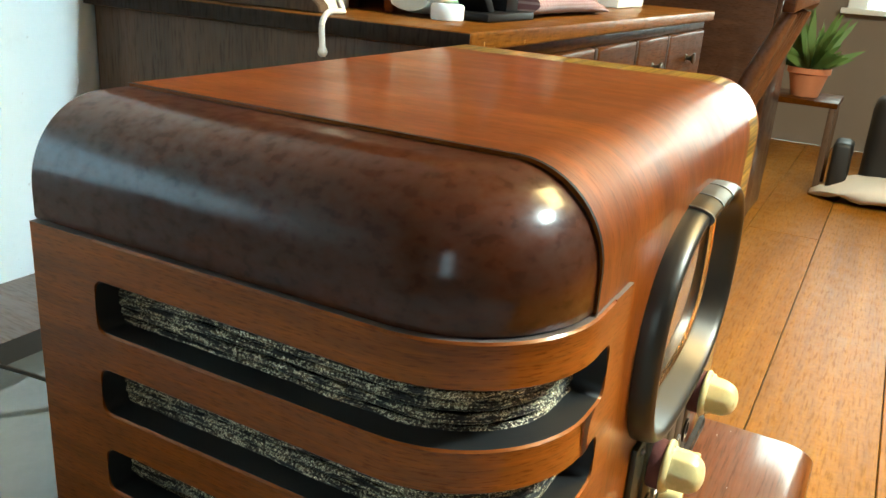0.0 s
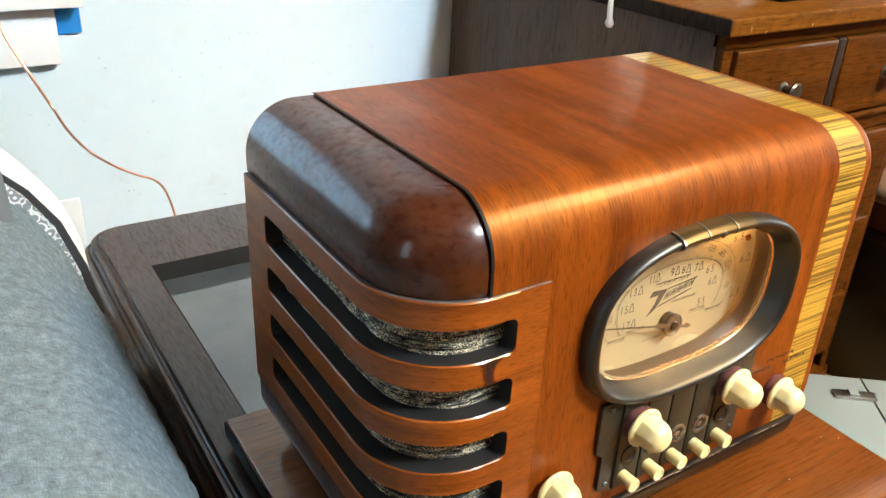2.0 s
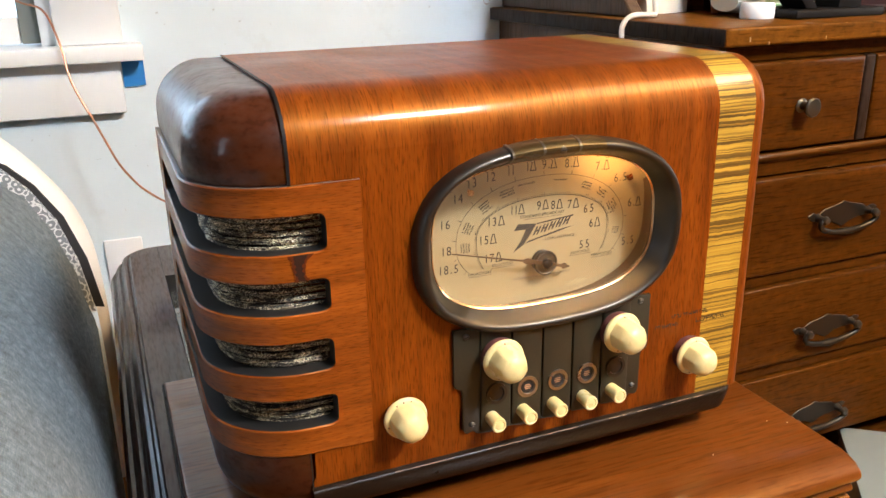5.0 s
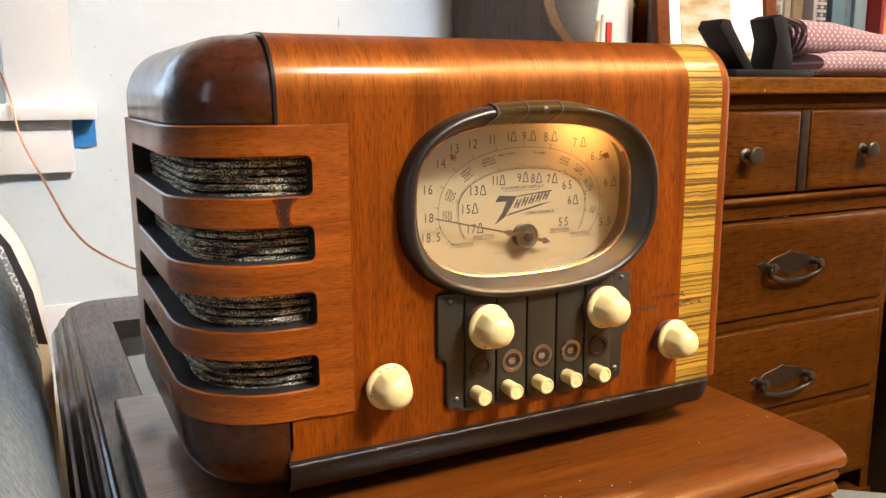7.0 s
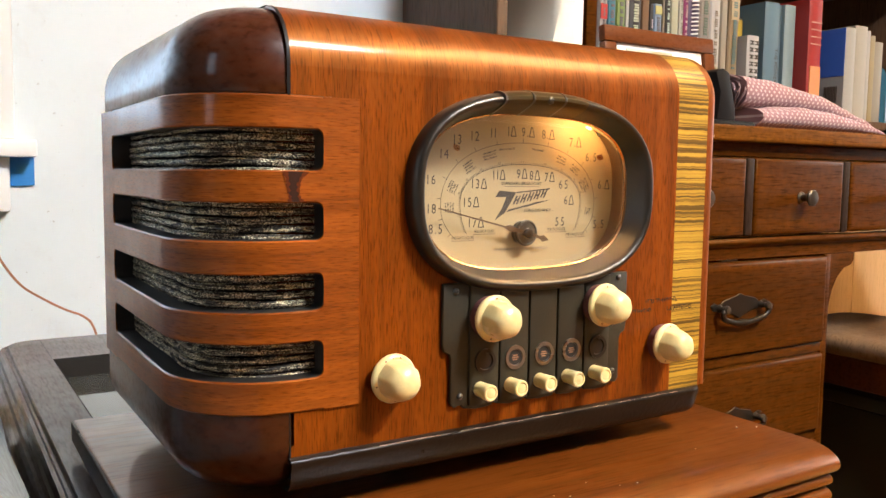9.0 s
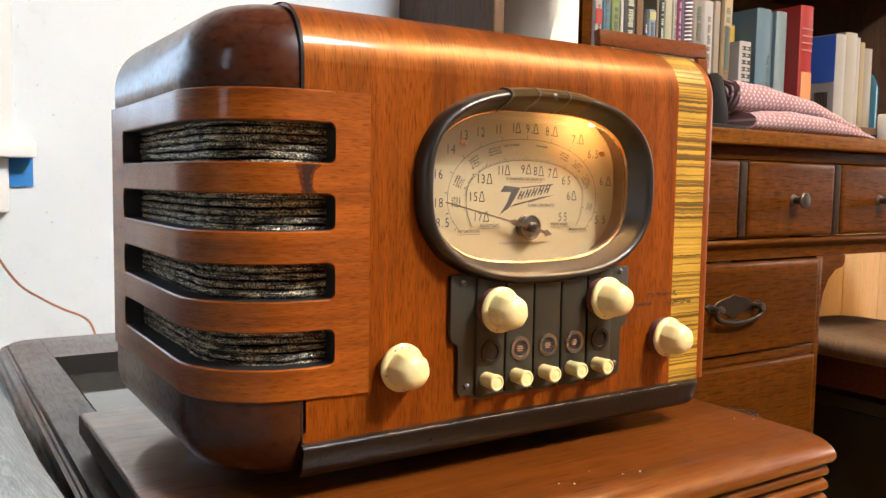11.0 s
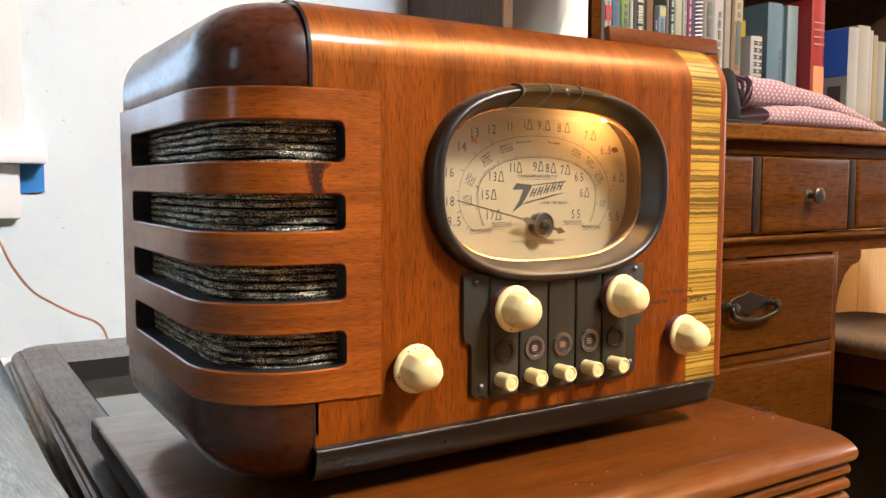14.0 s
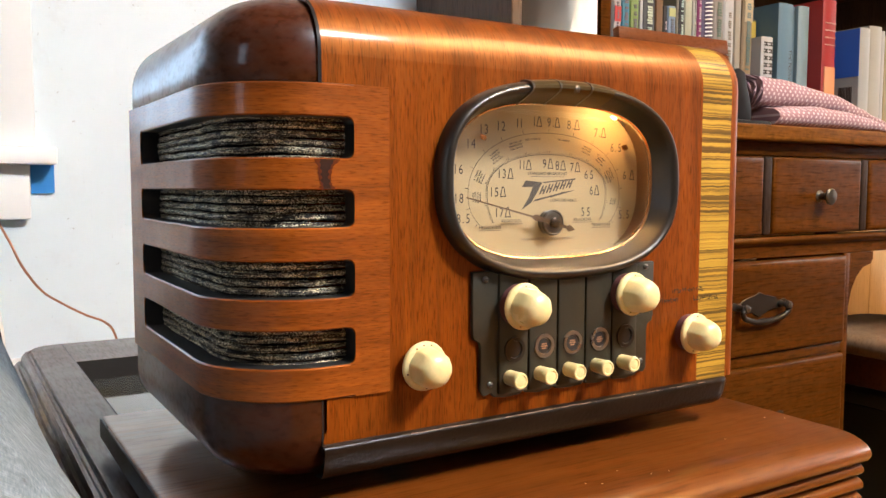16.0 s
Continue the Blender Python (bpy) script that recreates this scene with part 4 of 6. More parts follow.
out_arc = scale_arc(0.2383, 0.0652, 0.7300, 0.0415, 0.0350, -33, 213)
in_arc = scale_arc(0.2390, 0.0510, 0.7315, 0.0256, 0.0400, -28, 208)
ink_line(out_arc, 0.00032)
ink_line(in_arc, 0.00032)
for x0, x1, z in ((0.1815, 0.1995, 0.7067), (0.2778, 0.2958, 0.7067), (0.1985, 0.2165, 0.7107), (0.2600, 0.2785, 0.7107), (0.2235, 0.2525, 0.7422)):
    ink_line([(x0, z), (x1, z)], 0.00028)
bm = bmesh.new()
for arc, count, long in ((in_arc, 1, 0.0015), (out_arc, 5, 0.0030)):
    for i in range(1, len(arc) - 1, count):
        (xa, za), (x, z), (xb, zb) = arc[i - 1], arc[i], arc[i + 1]
        d = Vector((xb - xa, zb - za)).normalized()
        nx, nz = d.y, -d.x
        tall_ = long * (1.8 if count == 1 and i % 6 == 0 else 1.0)
        for half in (0.0,) if count > 1 else (0.0, 0.5):
            px, pz = x + (xb - x) * half, z + (zb - z) * half
            t = 0.00018
            quad = [(px - d.x * t, pz - d.y * t), (px + d.x * t, pz + d.y * t), (px + d.x * t + nx * tall_, pz + d.y * t + nz * tall_), (px - d.x * t + nx * tall_, pz - d.y * t + nz * tall_)]
            bm.faces.new([bm.verts.new((u, INK_Y, w)) for u, w in quad])
tagged(part("scale_ticks", bm, INK, dial), kind="stuff")
# small print between the scales, too small to read: short strokes in rows that follow the scale
rng = random.Random(9)
bm = bmesh.new()
for frac, rows_, reach in ((0.10, 3, 0.0030), (0.225, 4, 0.0050), (0.315, 3, 0.0045), (0.385, 3, 0.0060), (0.47, 1, 0.0080), (0.55, 1, 0.0080), (0.60, 3, 0.0060), (0.685, 4, 0.0050), (0.80, 4, 0.0050), (0.885, 4, 0.0040)):
    i = int(frac * (len(out_arc) - 1))
    ox, oz = out_arc[i]
    (xa, za), (xb, zb) = out_arc[max(i - 1, 0)], out_arc[min(i + 1, len(out_arc) - 1)]
    d = Vector((xb - xa, zb - za)).normalized()
    nx, nz = -d.y, d.x
    for row in range(rows_):
        f = 0.0032 + 0.0019 * row
        w = -reach * rng.uniform(0.6, 1.0)
        end = -w
        while w < end:
            ln = rng.uniform(0.0003, 0.0007)
            for e in (-0.00055, 0.00005):
                if rng.random() < 0.85:
                    x, z = ox + nx * (f - e) + d.x * w, oz + nz * (f - e) + d.y * w
                    pts = [(x, INK_Y, z), (x + d.x * ln, INK_Y, z + d.y * ln), (x + d.x * ln + nx * 0.0006, INK_Y, z + d.y * ln + nz * 0.0006), (x + nx * 0.0006, INK_Y, z + nz * 0.0006)]
                    bm.faces.new([bm.verts.new(q) for q in pts])
            w += ln + 0.00035
tagged(part("small_print", bm, INK, dial, "bars of fine print"), kind="stuff")
# the maker's mark: a lightning stroke and slanted bars
mark = bmesh.new()
strokes = [
    [(0.2088, 0.7352), (0.2120, 0.7396), (0.2255, 0.7384), (0.2235, 0.7352)],
    [(0.2180, 0.7356), (0.2260, 0.7384), (0.2205, 0.7300), (0.2145, 0.7280)],
    [(0.2145, 0.7280), (0.2205, 0.7300), (0.2165, 0.7245), (0.2085, 0.7198)],
    [(0.2175, 0.7250), (0.2330, 0.7284), (0.2440, 0.7316), (0.2200, 0.7268)],
    [(0.2330, 0.7280), (0.2560, 0.7332), (0.2440, 0.7318), (0.2330, 0.7292)],
    [(0.2262, 0.7386), (0.2552, 0.7412), (0.2548, 0.7402), (0.2262, 0.7378)],
]
for k in range(5):
    u, w = 0.2232 + 0.0058 * k, 0.7302 + 0.0011 * k
    for v in (0.0, 0.0026):
        strokes.append([(u + v, w), (u + v + 0.0014, w + 0.0001), (u + v + 0.0044, w + 0.0060), (u + v + 0.0030, w + 0.0059)])
    strokes.append([(u + 0.0016, w + 0.0022), (u + 0.0044, w + 0.0024), (u + 0.0050, w + 0.0036), (u + 0.0022, w + 0.0034)])
for pts in strokes:
    mark.faces.new([mark.verts.new((x + 0.0072, INK_Y - 0.00003 * i, z)) for i, (x, z) in enumerate(pts)])
bmesh.ops.triangulate(mark, faces=mark.faces[:])
part("maker_mark", mark, INK, dial, "dark lightning-shaped maker's mark")

# pointer with hub
HX, HZ, NEEDLE_Y = 0.2375, 0.7112, DIAL_Y - 0.0075
hub = part("pointer_hub", lathe(bmesh.new(), [(0.0078, 0.0), (0.0080, 0.0040), (0.0088, 0.0052), (0.0088, 0.0064), (0.0080, 0.0070), (0.0070, 0.0064), (0.0066, 0.0020), (0.0034, 0.0020), (0.0034, 0.0080), (0.0026, 0.0088), (0.0010, 0.0090)], pose(HX, DIAL_Y - 0.0004, HZ, 90), 40), BRONZE, radio, "dark bronze pointer hub")
part("hub_rim", lathe(bmesh.new(), [(0.0080, 0.0), (0.0086, 0.0004), (0.0087, 0.0010), (0.0079, 0.0013), (0.0072, 0.0006)], pose(HX, DIAL_Y - 0.0066, HZ, 90), 40), PEWTER, hub, "worn bright rim")
part("hub_screw", lathe(bmesh.new(), [(0.0036, 0.0), (0.0036, 0.0010), (0.0024, 0.0017), (0.0006, 0.0018)], pose(HX, DIAL_Y - 0.0090, HZ, 90), 24), IRON, hub, "small dark centre screw")
bm = bmesh.new()
a = Vector((HX, NEEDLE_Y, HZ))
tip = Vector((0.1672, NEEDLE_Y, 0.7284))
back = Vector((0.2560, NEEDLE_Y, 0.7060))
d = (tip - a).normalized()
side = Vector((-d.z, 0, d.x))
shape = [(tip, 0.0004), (a + d * 0.019, 0.0006), (a + d * 0.0155, 0.0022), (a + d * 0.008, 0.0012), (a, 0.0012), (back + d * 0.007, 0.0010), (back + d * 0.005, 0.0024), (back, 0.0002)]
loft(bm, [[p + side * w + Vector((0, h, 0)) for w, h in ((ww, 0.0003), (-ww, 0.0003), (-ww, -0.0003), (ww, -0.0003))] for p, ww in shape])
part("pointer", bm, NEEDLE_METAL, radio, "thin coppery pointer")

# dial lamp behind the ring's top
part("dial_bulb", lathe(bmesh.new(), [(0.0012, 0.0), (0.0026, 0.0008), (0.0030, 0.0020), (0.0024, 0.0036), (0.0010, 0.0044)], pose(0.288, 0.0150, 0.7948, 180), 14), BULB, radio, "small lit dial bulb")
data = bpy.data.lights.new("dial_light", "POINT")
data.energy, data.color, data.shadow_soft_size = 0.20, (1.0, 0.52, 0.15), 0.003
lamp_ob = new("dial_light", data)
lamp_ob.location = (0.288, 0.0150, 0.7850)
tagged(lamp_ob, "warm light of the dial bulb", "light", kind="structure")

# small black spring clip at the dial's edge, and two brass tabs added as glints
for x, z, turn, w, mat_, words in ((0.1825, 0.7670, 20, 0.0024, BRASS, "brass tab added as a glint on the dial"), (0.3050, 0.7635, -15, 0.0026, BRASS, "brass tab added as a glint on the dial"), (0.3030, 0.7800, 42, 0.0021, BLACK, "black metal clip")):
    bm = loft(bmesh.new(), [[(-w * k, y, -0.0003), (w * k, y, -0.0003), (w * k, y, 0.0003), (-w * k, y, 0.0003)] for y, k in ((-0.0022, 0.6), (-0.0006, 1.0), (0.0018, 0.9))])
    bm.transform(pose(x, 0.0225, z, 62, turn, 0))
    part("clip_and_glint", bm, mat_, radio, words)

# control plate
half = [(0.0, 0.6835), (0.0755, 0.6835), (0.0755, 0.6455), (0.0745, 0.6415), (0.0705, 0.6395), (0.0695, 0.6365), (0.0695, 0.6085), (0.0670, 0.6055), (0.0620, 0.6068)]
for k in range(2):
    x = 0.0595 - 0.0242 * k
    half += [(x - 0.0005, 0.6040), (x - 0.0100, 0.6028), (x - 0.0205, 0.6036), (x - 0.0225, 0.6062)]
half += [(0.0110, 0.6036), (0.0, 0.6028)]
outline = [(0.2345 + 1.01 * u, w) for u, w in half] + [(0.2345 - 1.01 * u, w) for u, w in half[::-1] if u > 0]
plate = part("control_plate", soften(extrude(bmesh.new(), outline, "y", -0.0032, 0.0), 0.0007, 2, 40), PLATE, radio, "dark bronze control plate with raised strips", 40)
BEZEL_STEEL = plain("silvered_bezel", (0.30, 0.285, 0.26), 0.30, 0.95, 0.3, 200)
LABEL_PRINT = plain("amber_label_print", (0.36, 0.20, 0.10), 0.5, 0.2, 0.3, 300)
for k in range(5):
    x = 0.1880 + 0.0235 * k
    bm = bmesh.new()
    prof = [(-0.0112, 0.0), (-0.0109, -0.0018), (-0.0098, -0.0024), (0.0098, -0.0024), (0.0109, -0.0018), (0.0112, 0.0)]
    loft(bm, [[(x + u, -0.003 + v, z) for u, v in prof] for z in (0.6062, 0.6825)])
    part("strip", bm, PLATE, plate)
    part("bezel", lathe(bmesh.new(), [(0.0078, 0.0), (0.0078, 0.0013), (0.0068, 0.0012), (0.0056, 0.0013), (0.0052, 0.0002)], pose(x, -0.0053, 0.6335, 90), 28), BEZEL_STEEL if k in (1, 2, 3) else IRON, plate, "round station label bezel")
    if k in (1, 2, 3):
        part("label", lathe(bmesh.new(), [(0.0049, 0.0), (0.0049, 0.0004)], pose(x, -0.0053, 0.6335, 90), 20), BLACK, plate, "small dark station label")
        bars = bmesh.new()
        for row, w in ((0.0012, 0.0020), (-0.0002, 0.0026), (-0.0016, 0.0018)):
            box(bars, (x - w, -0.00585, 0.6335 + row - 0.0004), (x + w, -0.0057, 0.6335 + row + 0.0004))
        part("print", bars, LABEL_PRINT, plate, "bars of unreadable print")
    part("push_button", lathe(bmesh.new(), [(0.0048, 0.0), (0.0050, 0.0090), (0.0053, 0.0108), (0.0053, 0.0122), (0.0049, 0.0130), (0.0040, 0.0132), (0.0034, 0.0126), (0.0024, 0.0128), (0.0008, 0.0130)], pose(x - 0.0036 + 0.0002 * k, -0.0052, 0.6160, 90, 0, 0), 24), IVORY, radio, "ivory plastic push button")
for x, z in ((0.1670, 0.6785), (0.3020, 0.6800), (0.1708, 0.6125), (0.2985, 0.6140)):
    screw(x, -0.0034, z, 0.0021, plate)


def knob(x, z, base_y, felt):
    """An ivory control knob: a thin skirt, and a bullet-shaped nose with eight soft facets."""
    if felt:
        part("washer", lathe(bmesh.new(), [(0.0130, 0.0), (0.0134, 0.001), (0.0134, 0.0055), (0.0128, 0.0066)], pose(x, base_y, z, 90), 28), FELT, radio, "dark red felt washer")
    base_y -= 0.0064 if felt else 0.0038
    m = pose(x, base_y, z, 90, 0, 0) @ Matrix.Diagonal((1.03, 1.03, 1, 1))
    skirt = [(0.0120, 0.0), (0.0137, 0.0003), (0.0143, 0.0012), (0.0142, 0.0022), (0.0135, 0.0032), (0.0122, 0.0039), (0.0100, 0.0042)]
    k = part("knob", lathe(bmesh.new(), skirt, m, 64), IVORY, radio, "ivory plastic control knob", 60)
    bm, rings = bmesh.new(), []
    for r, h, w in ((0.0116, 0.0036, 0.2), (0.0113, 0.0046, 0.7), (0.0111, 0.0065, 1.0), (0.0110, 0.0100, 1.0), (0.0107, 0.0128, 0.9), (0.0101, 0.0150, 0.65), (0.0091, 0.0170, 0.4), (0.0076, 0.0187, 0.2), (0.0056, 0.0199, 0.0), (0.0032, 0.0206, 0.0), (0.0010, 0.0209, 0.0)):
        ring_ = []
        for i in range(64):
            a = 2 * math.pi * i / 64
            facet = math.cos(math.pi / 8) / math.cos((a + 0.2) % (math.pi / 4) - math.pi / 8)
            q = r * (1 + w * 0.9 * (facet - 0.96))
            ring_.append(bm.verts.new(m @ Vector((q * math.cos(a), q * math.sin(a), h))))
        rings.append(ring_)
    for a, b in zip(rings, rings[1:]):
        for i in range(64):
            bm.faces.new((a[i], a[(i + 1) % 64], b[(i + 1) % 64], b[i]))
    bm.faces.new(rings[-1])
    bm.faces.new(rings[0][::-1])
    part("nose", bm, IVORY, k, "", 50)
    bm = bmesh.new()
    for a in (75, 98, 120, 270, 195) if not felt else (92, 250):
        u, v = x + 0.0128 * math.cos(radians(a)), z + 0.0128 * math.sin(radians(a))
        box(bm, (u - 0.0004, base_y - 0.0041, v - 0.0004), (u + 0.0004, base_y - 0.0030, v + 0.0004))
    part("index_dots", bm, FELT, k, "ring of tiny dark index dots")


knob(0.1230, 0.6302, 0.0, False)
knob(0.1895, 0.6615, -0.0054, True)
knob(0.2810, 0.6632, -0.0054, True)
knob(0.3490, 0.6292, 0.0, True)
# worn dark lettering beside the lower knob, no longer readable
bars = bmesh.new()
rng = random.Random(9)
for x, z, w in ((0.333, 0.6585, 0.033), (0.319, 0.6520, 0.021), (0.355, 0.6520, 0.027)):
    for k in range(int(w / 0.0019)):
        u = x + 0.0019 * k
        if rng.random() < 0.9:
            box(bars, (u, -0.0002, z + rng.random() * 0.001), (u + 0.0005, 0.0, z + 0.0026 + rng.random() * 0.0006))
        if rng.random() < 0.75:
            v = z + rng.choice((0.0, 0.0012, 0.0024))
            box(bars, (u + 0.0004, -0.0002, v), (u + 0.0016, 0.0, v + 0.0008))
part("worn_print", bars, plain("faded_print_ink", (0.020, 0.012, 0.006), 0.6), radio, "worn unreadable dark print")
# old burn mark across the second louvre: a waisted scorch in a browner halo
rng = random.Random(12)
for grow, lift, mat_, words in ((1.25, 0.00018, plain("browned_wood", (0.088, 0.018, 0.003), 0.6, 0, 0.5, 200, 0.05, Specular_IOR_Level=0.08), "brown halo of the scorch"), (0.75, 0.00030, plain("scorched_wood", (0.030, 0.013, 0.008), 0.6, 0, 0.5, 200, 0.05, Specular_IOR_Level=0.08), "dark scorched streak on the louvre")):
    edge = []
    for k in range(17):
        u = k / 16
        half = grow * (0.0048 * (1 - u) ** 2.2 + 0.0022 * u ** 2.5 + 0.0015) + rng.uniform(-0.0007, 0.0007)
        edge.append((0.0640 - 0.0016 * math.sin(math.pi * u), half, 0.7502 - 0.0165 * u))
    bm = loft(bmesh.new(), [[(mid - half, -PROUD - lift, z), (mid + half, -PROUD - lift, z)] for mid, half, z in edge], closed=False)
    part("burn_mark", bm, mat_, radio, words)

# ---- the desk with its hutch ----
desk = thing("pedestal_desk", (1.37, 0.7, 0.0), "brown maple pedestal desk with worn top edge", "desk")
DF, DT, DB = 0.385, 0.827, 1.025
XA, XB, XD = 0.694, 1.158, 2.04   # the drawer pedestal, and the open end on legs
part("desk_top", soften(extrude(bmesh.new(), [(0.676, 0.366), (2.058, 0.366), (2.058, DB), (0.676, DB)], "z", DT - 0.0235, DT), 0.004, 3), DESK_TOP, desk, "worn golden maple desk top")
part("end_edge", a_box((0.6742, 0.3668, DT - 0.0222), (0.6765, DB - 0.001, DT - 0.0012), 0.001), DIVIDER_WOOD, desk, "dark end of the desk top")
part("side_panel", a_box((XA, DF + 0.012, 0.15), (XA + 0.018, DB, DT - 0.024), 0.002), DESK_SIDE, desk, "dull grey-brown side panel")
part("inner_panel", a_box((XB - 0.015, DF + 0.012, 0.15), (XB - 0.001, DB - 0.02, 0.628), 0.001), DESK_WOOD, desk)
part("back_panel", a_box((XA + 0.019, DB - 0.015, 0.15), (XB - 0.016, DB, DT - 0.024)), DESK_SIDE, desk)
part("back_rail", a_box((XB, DB - 0.02, 0.64), (XD - 0.046, DB - 0.002, DT - 0.024), 0.002), DESK_SIDE, desk)
part("end_rail", a_box((XD - 0.02, DF + 0.046, 0.64), (XD - 0.002, DB - 0.046, DT - 0.024), 0.002), DESK_SIDE, desk)
for y in (DF + 0.001, DB - 0.0455):
    bm = loft(bmesh.new(), [[(XD - 0.0225 + sx * w, y + 0.0225 + sy * w, z) for sx, sy in ((-1, -1), (1, -1), (1, 1), (-1, 1))] for z, w in ((0.0, 0.015), (0.35, 0.019), (0.60, 0.022), (0.6285 if y < 0.5 else DT - 0.024, 0.022))])
    part("leg", soften(bm, 0.003), DESK_WOOD, desk)
part("top_rail", a_box((XA, DF, 0.783), (XD, DF + 0.02, DT - 0.024), 0.001), DESK_WOOD, desk)
part("middle_rail", soften(extrude(bmesh.new(), [(DF + 0.02, 0.629), (DF + 0.02, 0.661), (DF - 0.004, 0.661), (DF - 0.008, 0.655), (DF - 0.004, 0.649), (DF, 0.647), (DF, 0.629)], "x", XA, XD), 0.0008, 1, 40), DESK_WOOD, desk)
for x0, x1, top in ((XA, XA + 0.018, 0.782), (XB - 0.0175, XB, 0.6285)):
    part("stile", a_box((x0, DF, 0.15), (x1, DF + 0.0115, top), 0.0015), DESK_WOOD, desk)
for x in (0.9365, 1.180, 1.427, 1.672):
    part("divider", a_box((x - 0.0085, DF - 0.007, 0.664), (x + 0.0085, DF + 0.012, 0.7815), 0.0035, 3), DIVIDER_WOOD, desk, "dark rounded divider")


def bracket(x, s):
    """The curved corner under the kneehole's rail."""
    pts = [(x, 0.6285), (x, 0.52)] + [(x + s * 0.060 * (1 - math.cos(radians(a))), 0.525 + 0.083 * math.sin(radians(a))) for a in (10, 30, 50, 70, 90)] + [(x + s * 0.066, 0.616), (x + s * 0.066, 0.6285)]
    return soften(extrude(bmesh.new(), pts, "y", DF + 0.001, DF + 0.018), 0.001, 1, 50)


part("bracket", bracket(XB + 0.0002, 1), DESK_WOOD, desk)


def drawer(x0, x1, z0, z1):
    """A drawer front with a raised, chamfered field."""
    d = part("drawer", a_box((x0, DF - 0.002, z0), (x1, DF + 0.010, z1), 0.002), DESK_WOOD, desk)
    bm = bmesh.new()
    rows = [[(x0 + i, DF - y, z0 + i), (x1 - i, DF - y, z0 + i), (x1 - i, DF - y, z1 - i), (x0 + i, DF - y, z1 - i)] for i, y in ((0.0006, 0.0012), (0.0010, 0.0046), (0.0026, 0.0066), (0.0056, 0.0077), (0.0100, 0.0080))]
    loft(bm, rows)
    part("field", bm, DESK_WOOD, d)
    return d


def pull_knob(x, z, parent):
    part("drawer_knob", lathe(bmesh.new(), [(0.0095, 0.0), (0.0095, 0.002), (0.0060, 0.004), (0.0055, 0.012), (0.0085, 0.016), (0.0122, 0.0185), (0.0128, 0.0215), (0.0110, 0.0235), (0.003, 0.0245)], pose(x, DF - 0.007, z, 90), 24), PEWTER, parent, "aged pewter knob")


def bail(x, z, parent):
    """A swan-shaped backplate with posts and a drop bail."""
    top = [(-0.058, 0.006), (-0.050, 0.011), (-0.040, 0.006), (-0.032, 0.015), (-0.020, 0.019), (-0.010, 0.022), (0.0, 0.028), (0.010, 0.022), (0.020, 0.019), (0.032, 0.015), (0.040, 0.006), (0.050, 0.011), (0.058, 0.006)]
    low = [(0.052, -0.005), (0.040, -0.008), (0.028, -0.010), (0.016, -0.014), (0.0, -0.025), (-0.016, -0.014), (-0.028, -0.010), (-0.040, -0.008), (-0.052, -0.005)]
    plate = part("backplate", soften(extrude(bmesh.new(), [(x + 1.12 * u, z + 0.72 * v) for u, v in top[::-1] + low[::-1]], "y", DF - 0.0095, DF - 0.007), 0.0006, 1, 40), IRON, parent, "dark iron swan backplate", 30)
    for s in (-1, 1):
        part("post", lathe(bmesh.new(), [(0.006, 0.0), (0.0045, 0.004), (0.0042, 0.010), (0.0065, 0.013), (0.005, 0.018), (0.001, 0.0195)], pose(x + s * 0.047, DF - 0.0095, z, 90), 16), PEWTER, plate)
    pts = smooth_path([(x + 1.12 * u, DF - w, z + 0.80 * v) for u, w, v in ((-0.044, 0.022, 0), (-0.047, 0.022, -0.008), (-0.040, 0.020, -0.019), (-0.018, 0.0185, -0.027), (0, 0.018, -0.0285), (0.018, 0.0185, -0.027), (0.040, 0.020, -0.019), (0.047, 0.022, -0.008), (0.044, 0.022, 0))], 5)
    rad = [0.0040 + 0.0014 * max(0, 1 - abs(p.x - x) / 0.018) for p in pts]
    part("bail", tube(bmesh.new(), pts, rad, 10), IRON, plate, "drop bail handle")


for x0, x1 in ((0.713, 0.9265), (0.9465, 1.170), (1.190, 1.417), (1.437, 1.662), (1.682, 2.021)):
    d = drawer(x0, x1, 0.664, 0.7815)
    pull_knob((x0 + x1) / 2, 0.7215, d)
for z0, z1 in ((0.484, 0.626), (0.336, 0.466), (0.188, 0.318)):
    d = drawer(0.713, 1.1395, z0, z1)
    bail(0.92125, z0 + 0.0755 if z0 > 0.4 else z0 + 0.049, d)
for z in (0.475, 0.327):
    part("rail", a_box((XA + 0.0185, DF - 0.001, z - 0.008), (XB - 0.018, DF + 0.014, z + 0.008), 0.002), DESK_WOOD, desk)
part("plinth", a_box((XA - 0.006, DF - 0.006, 0.09), (XB + 0.006, DB, 0.1495), 0.005), DESK_WOOD, desk)
for x in (XA + 0.02, XB - 0.02):
    for y in (DF + 0.02, DB - 0.03):
        part("foot", lathe(bmesh.new(), [(0.014, 0.0), (0.020, 0.02), (0.026, 0.06), (0.024, 0.0895)], pose(x, y, 0.0), 16), DESK_WOOD, desk)

BARE = plain("bare_wood_chip", (0.36, 0.22, 0.10), 0.7)
for x, z, w, h in ((0.712, 0.812, 0.002, 0.006), (0.742, 0.806, 0.002, 0.004), (0.835, 0.809, 0.002, 0.004), (0.868, 0.8255, 0.003, 0.0015), (0.99, 0.8255, 0.005, 0.002), (1.24, 0.8255, 0.004, 0.002)):
    part("chip", a_box((x, 0.3655 if z < 0.822 else 0.3672, z - h / 2), (x + w, 0.3672 if z < 0.822 else 0.3700, z + h / 2), 0.0005, 1), BARE, desk, "bare wood chip in the edge")

hutch = thing("desk_hutch", (1.37, 0.85, DT), "brown wooden bookshelf hutch standing on the desk", "shelf")


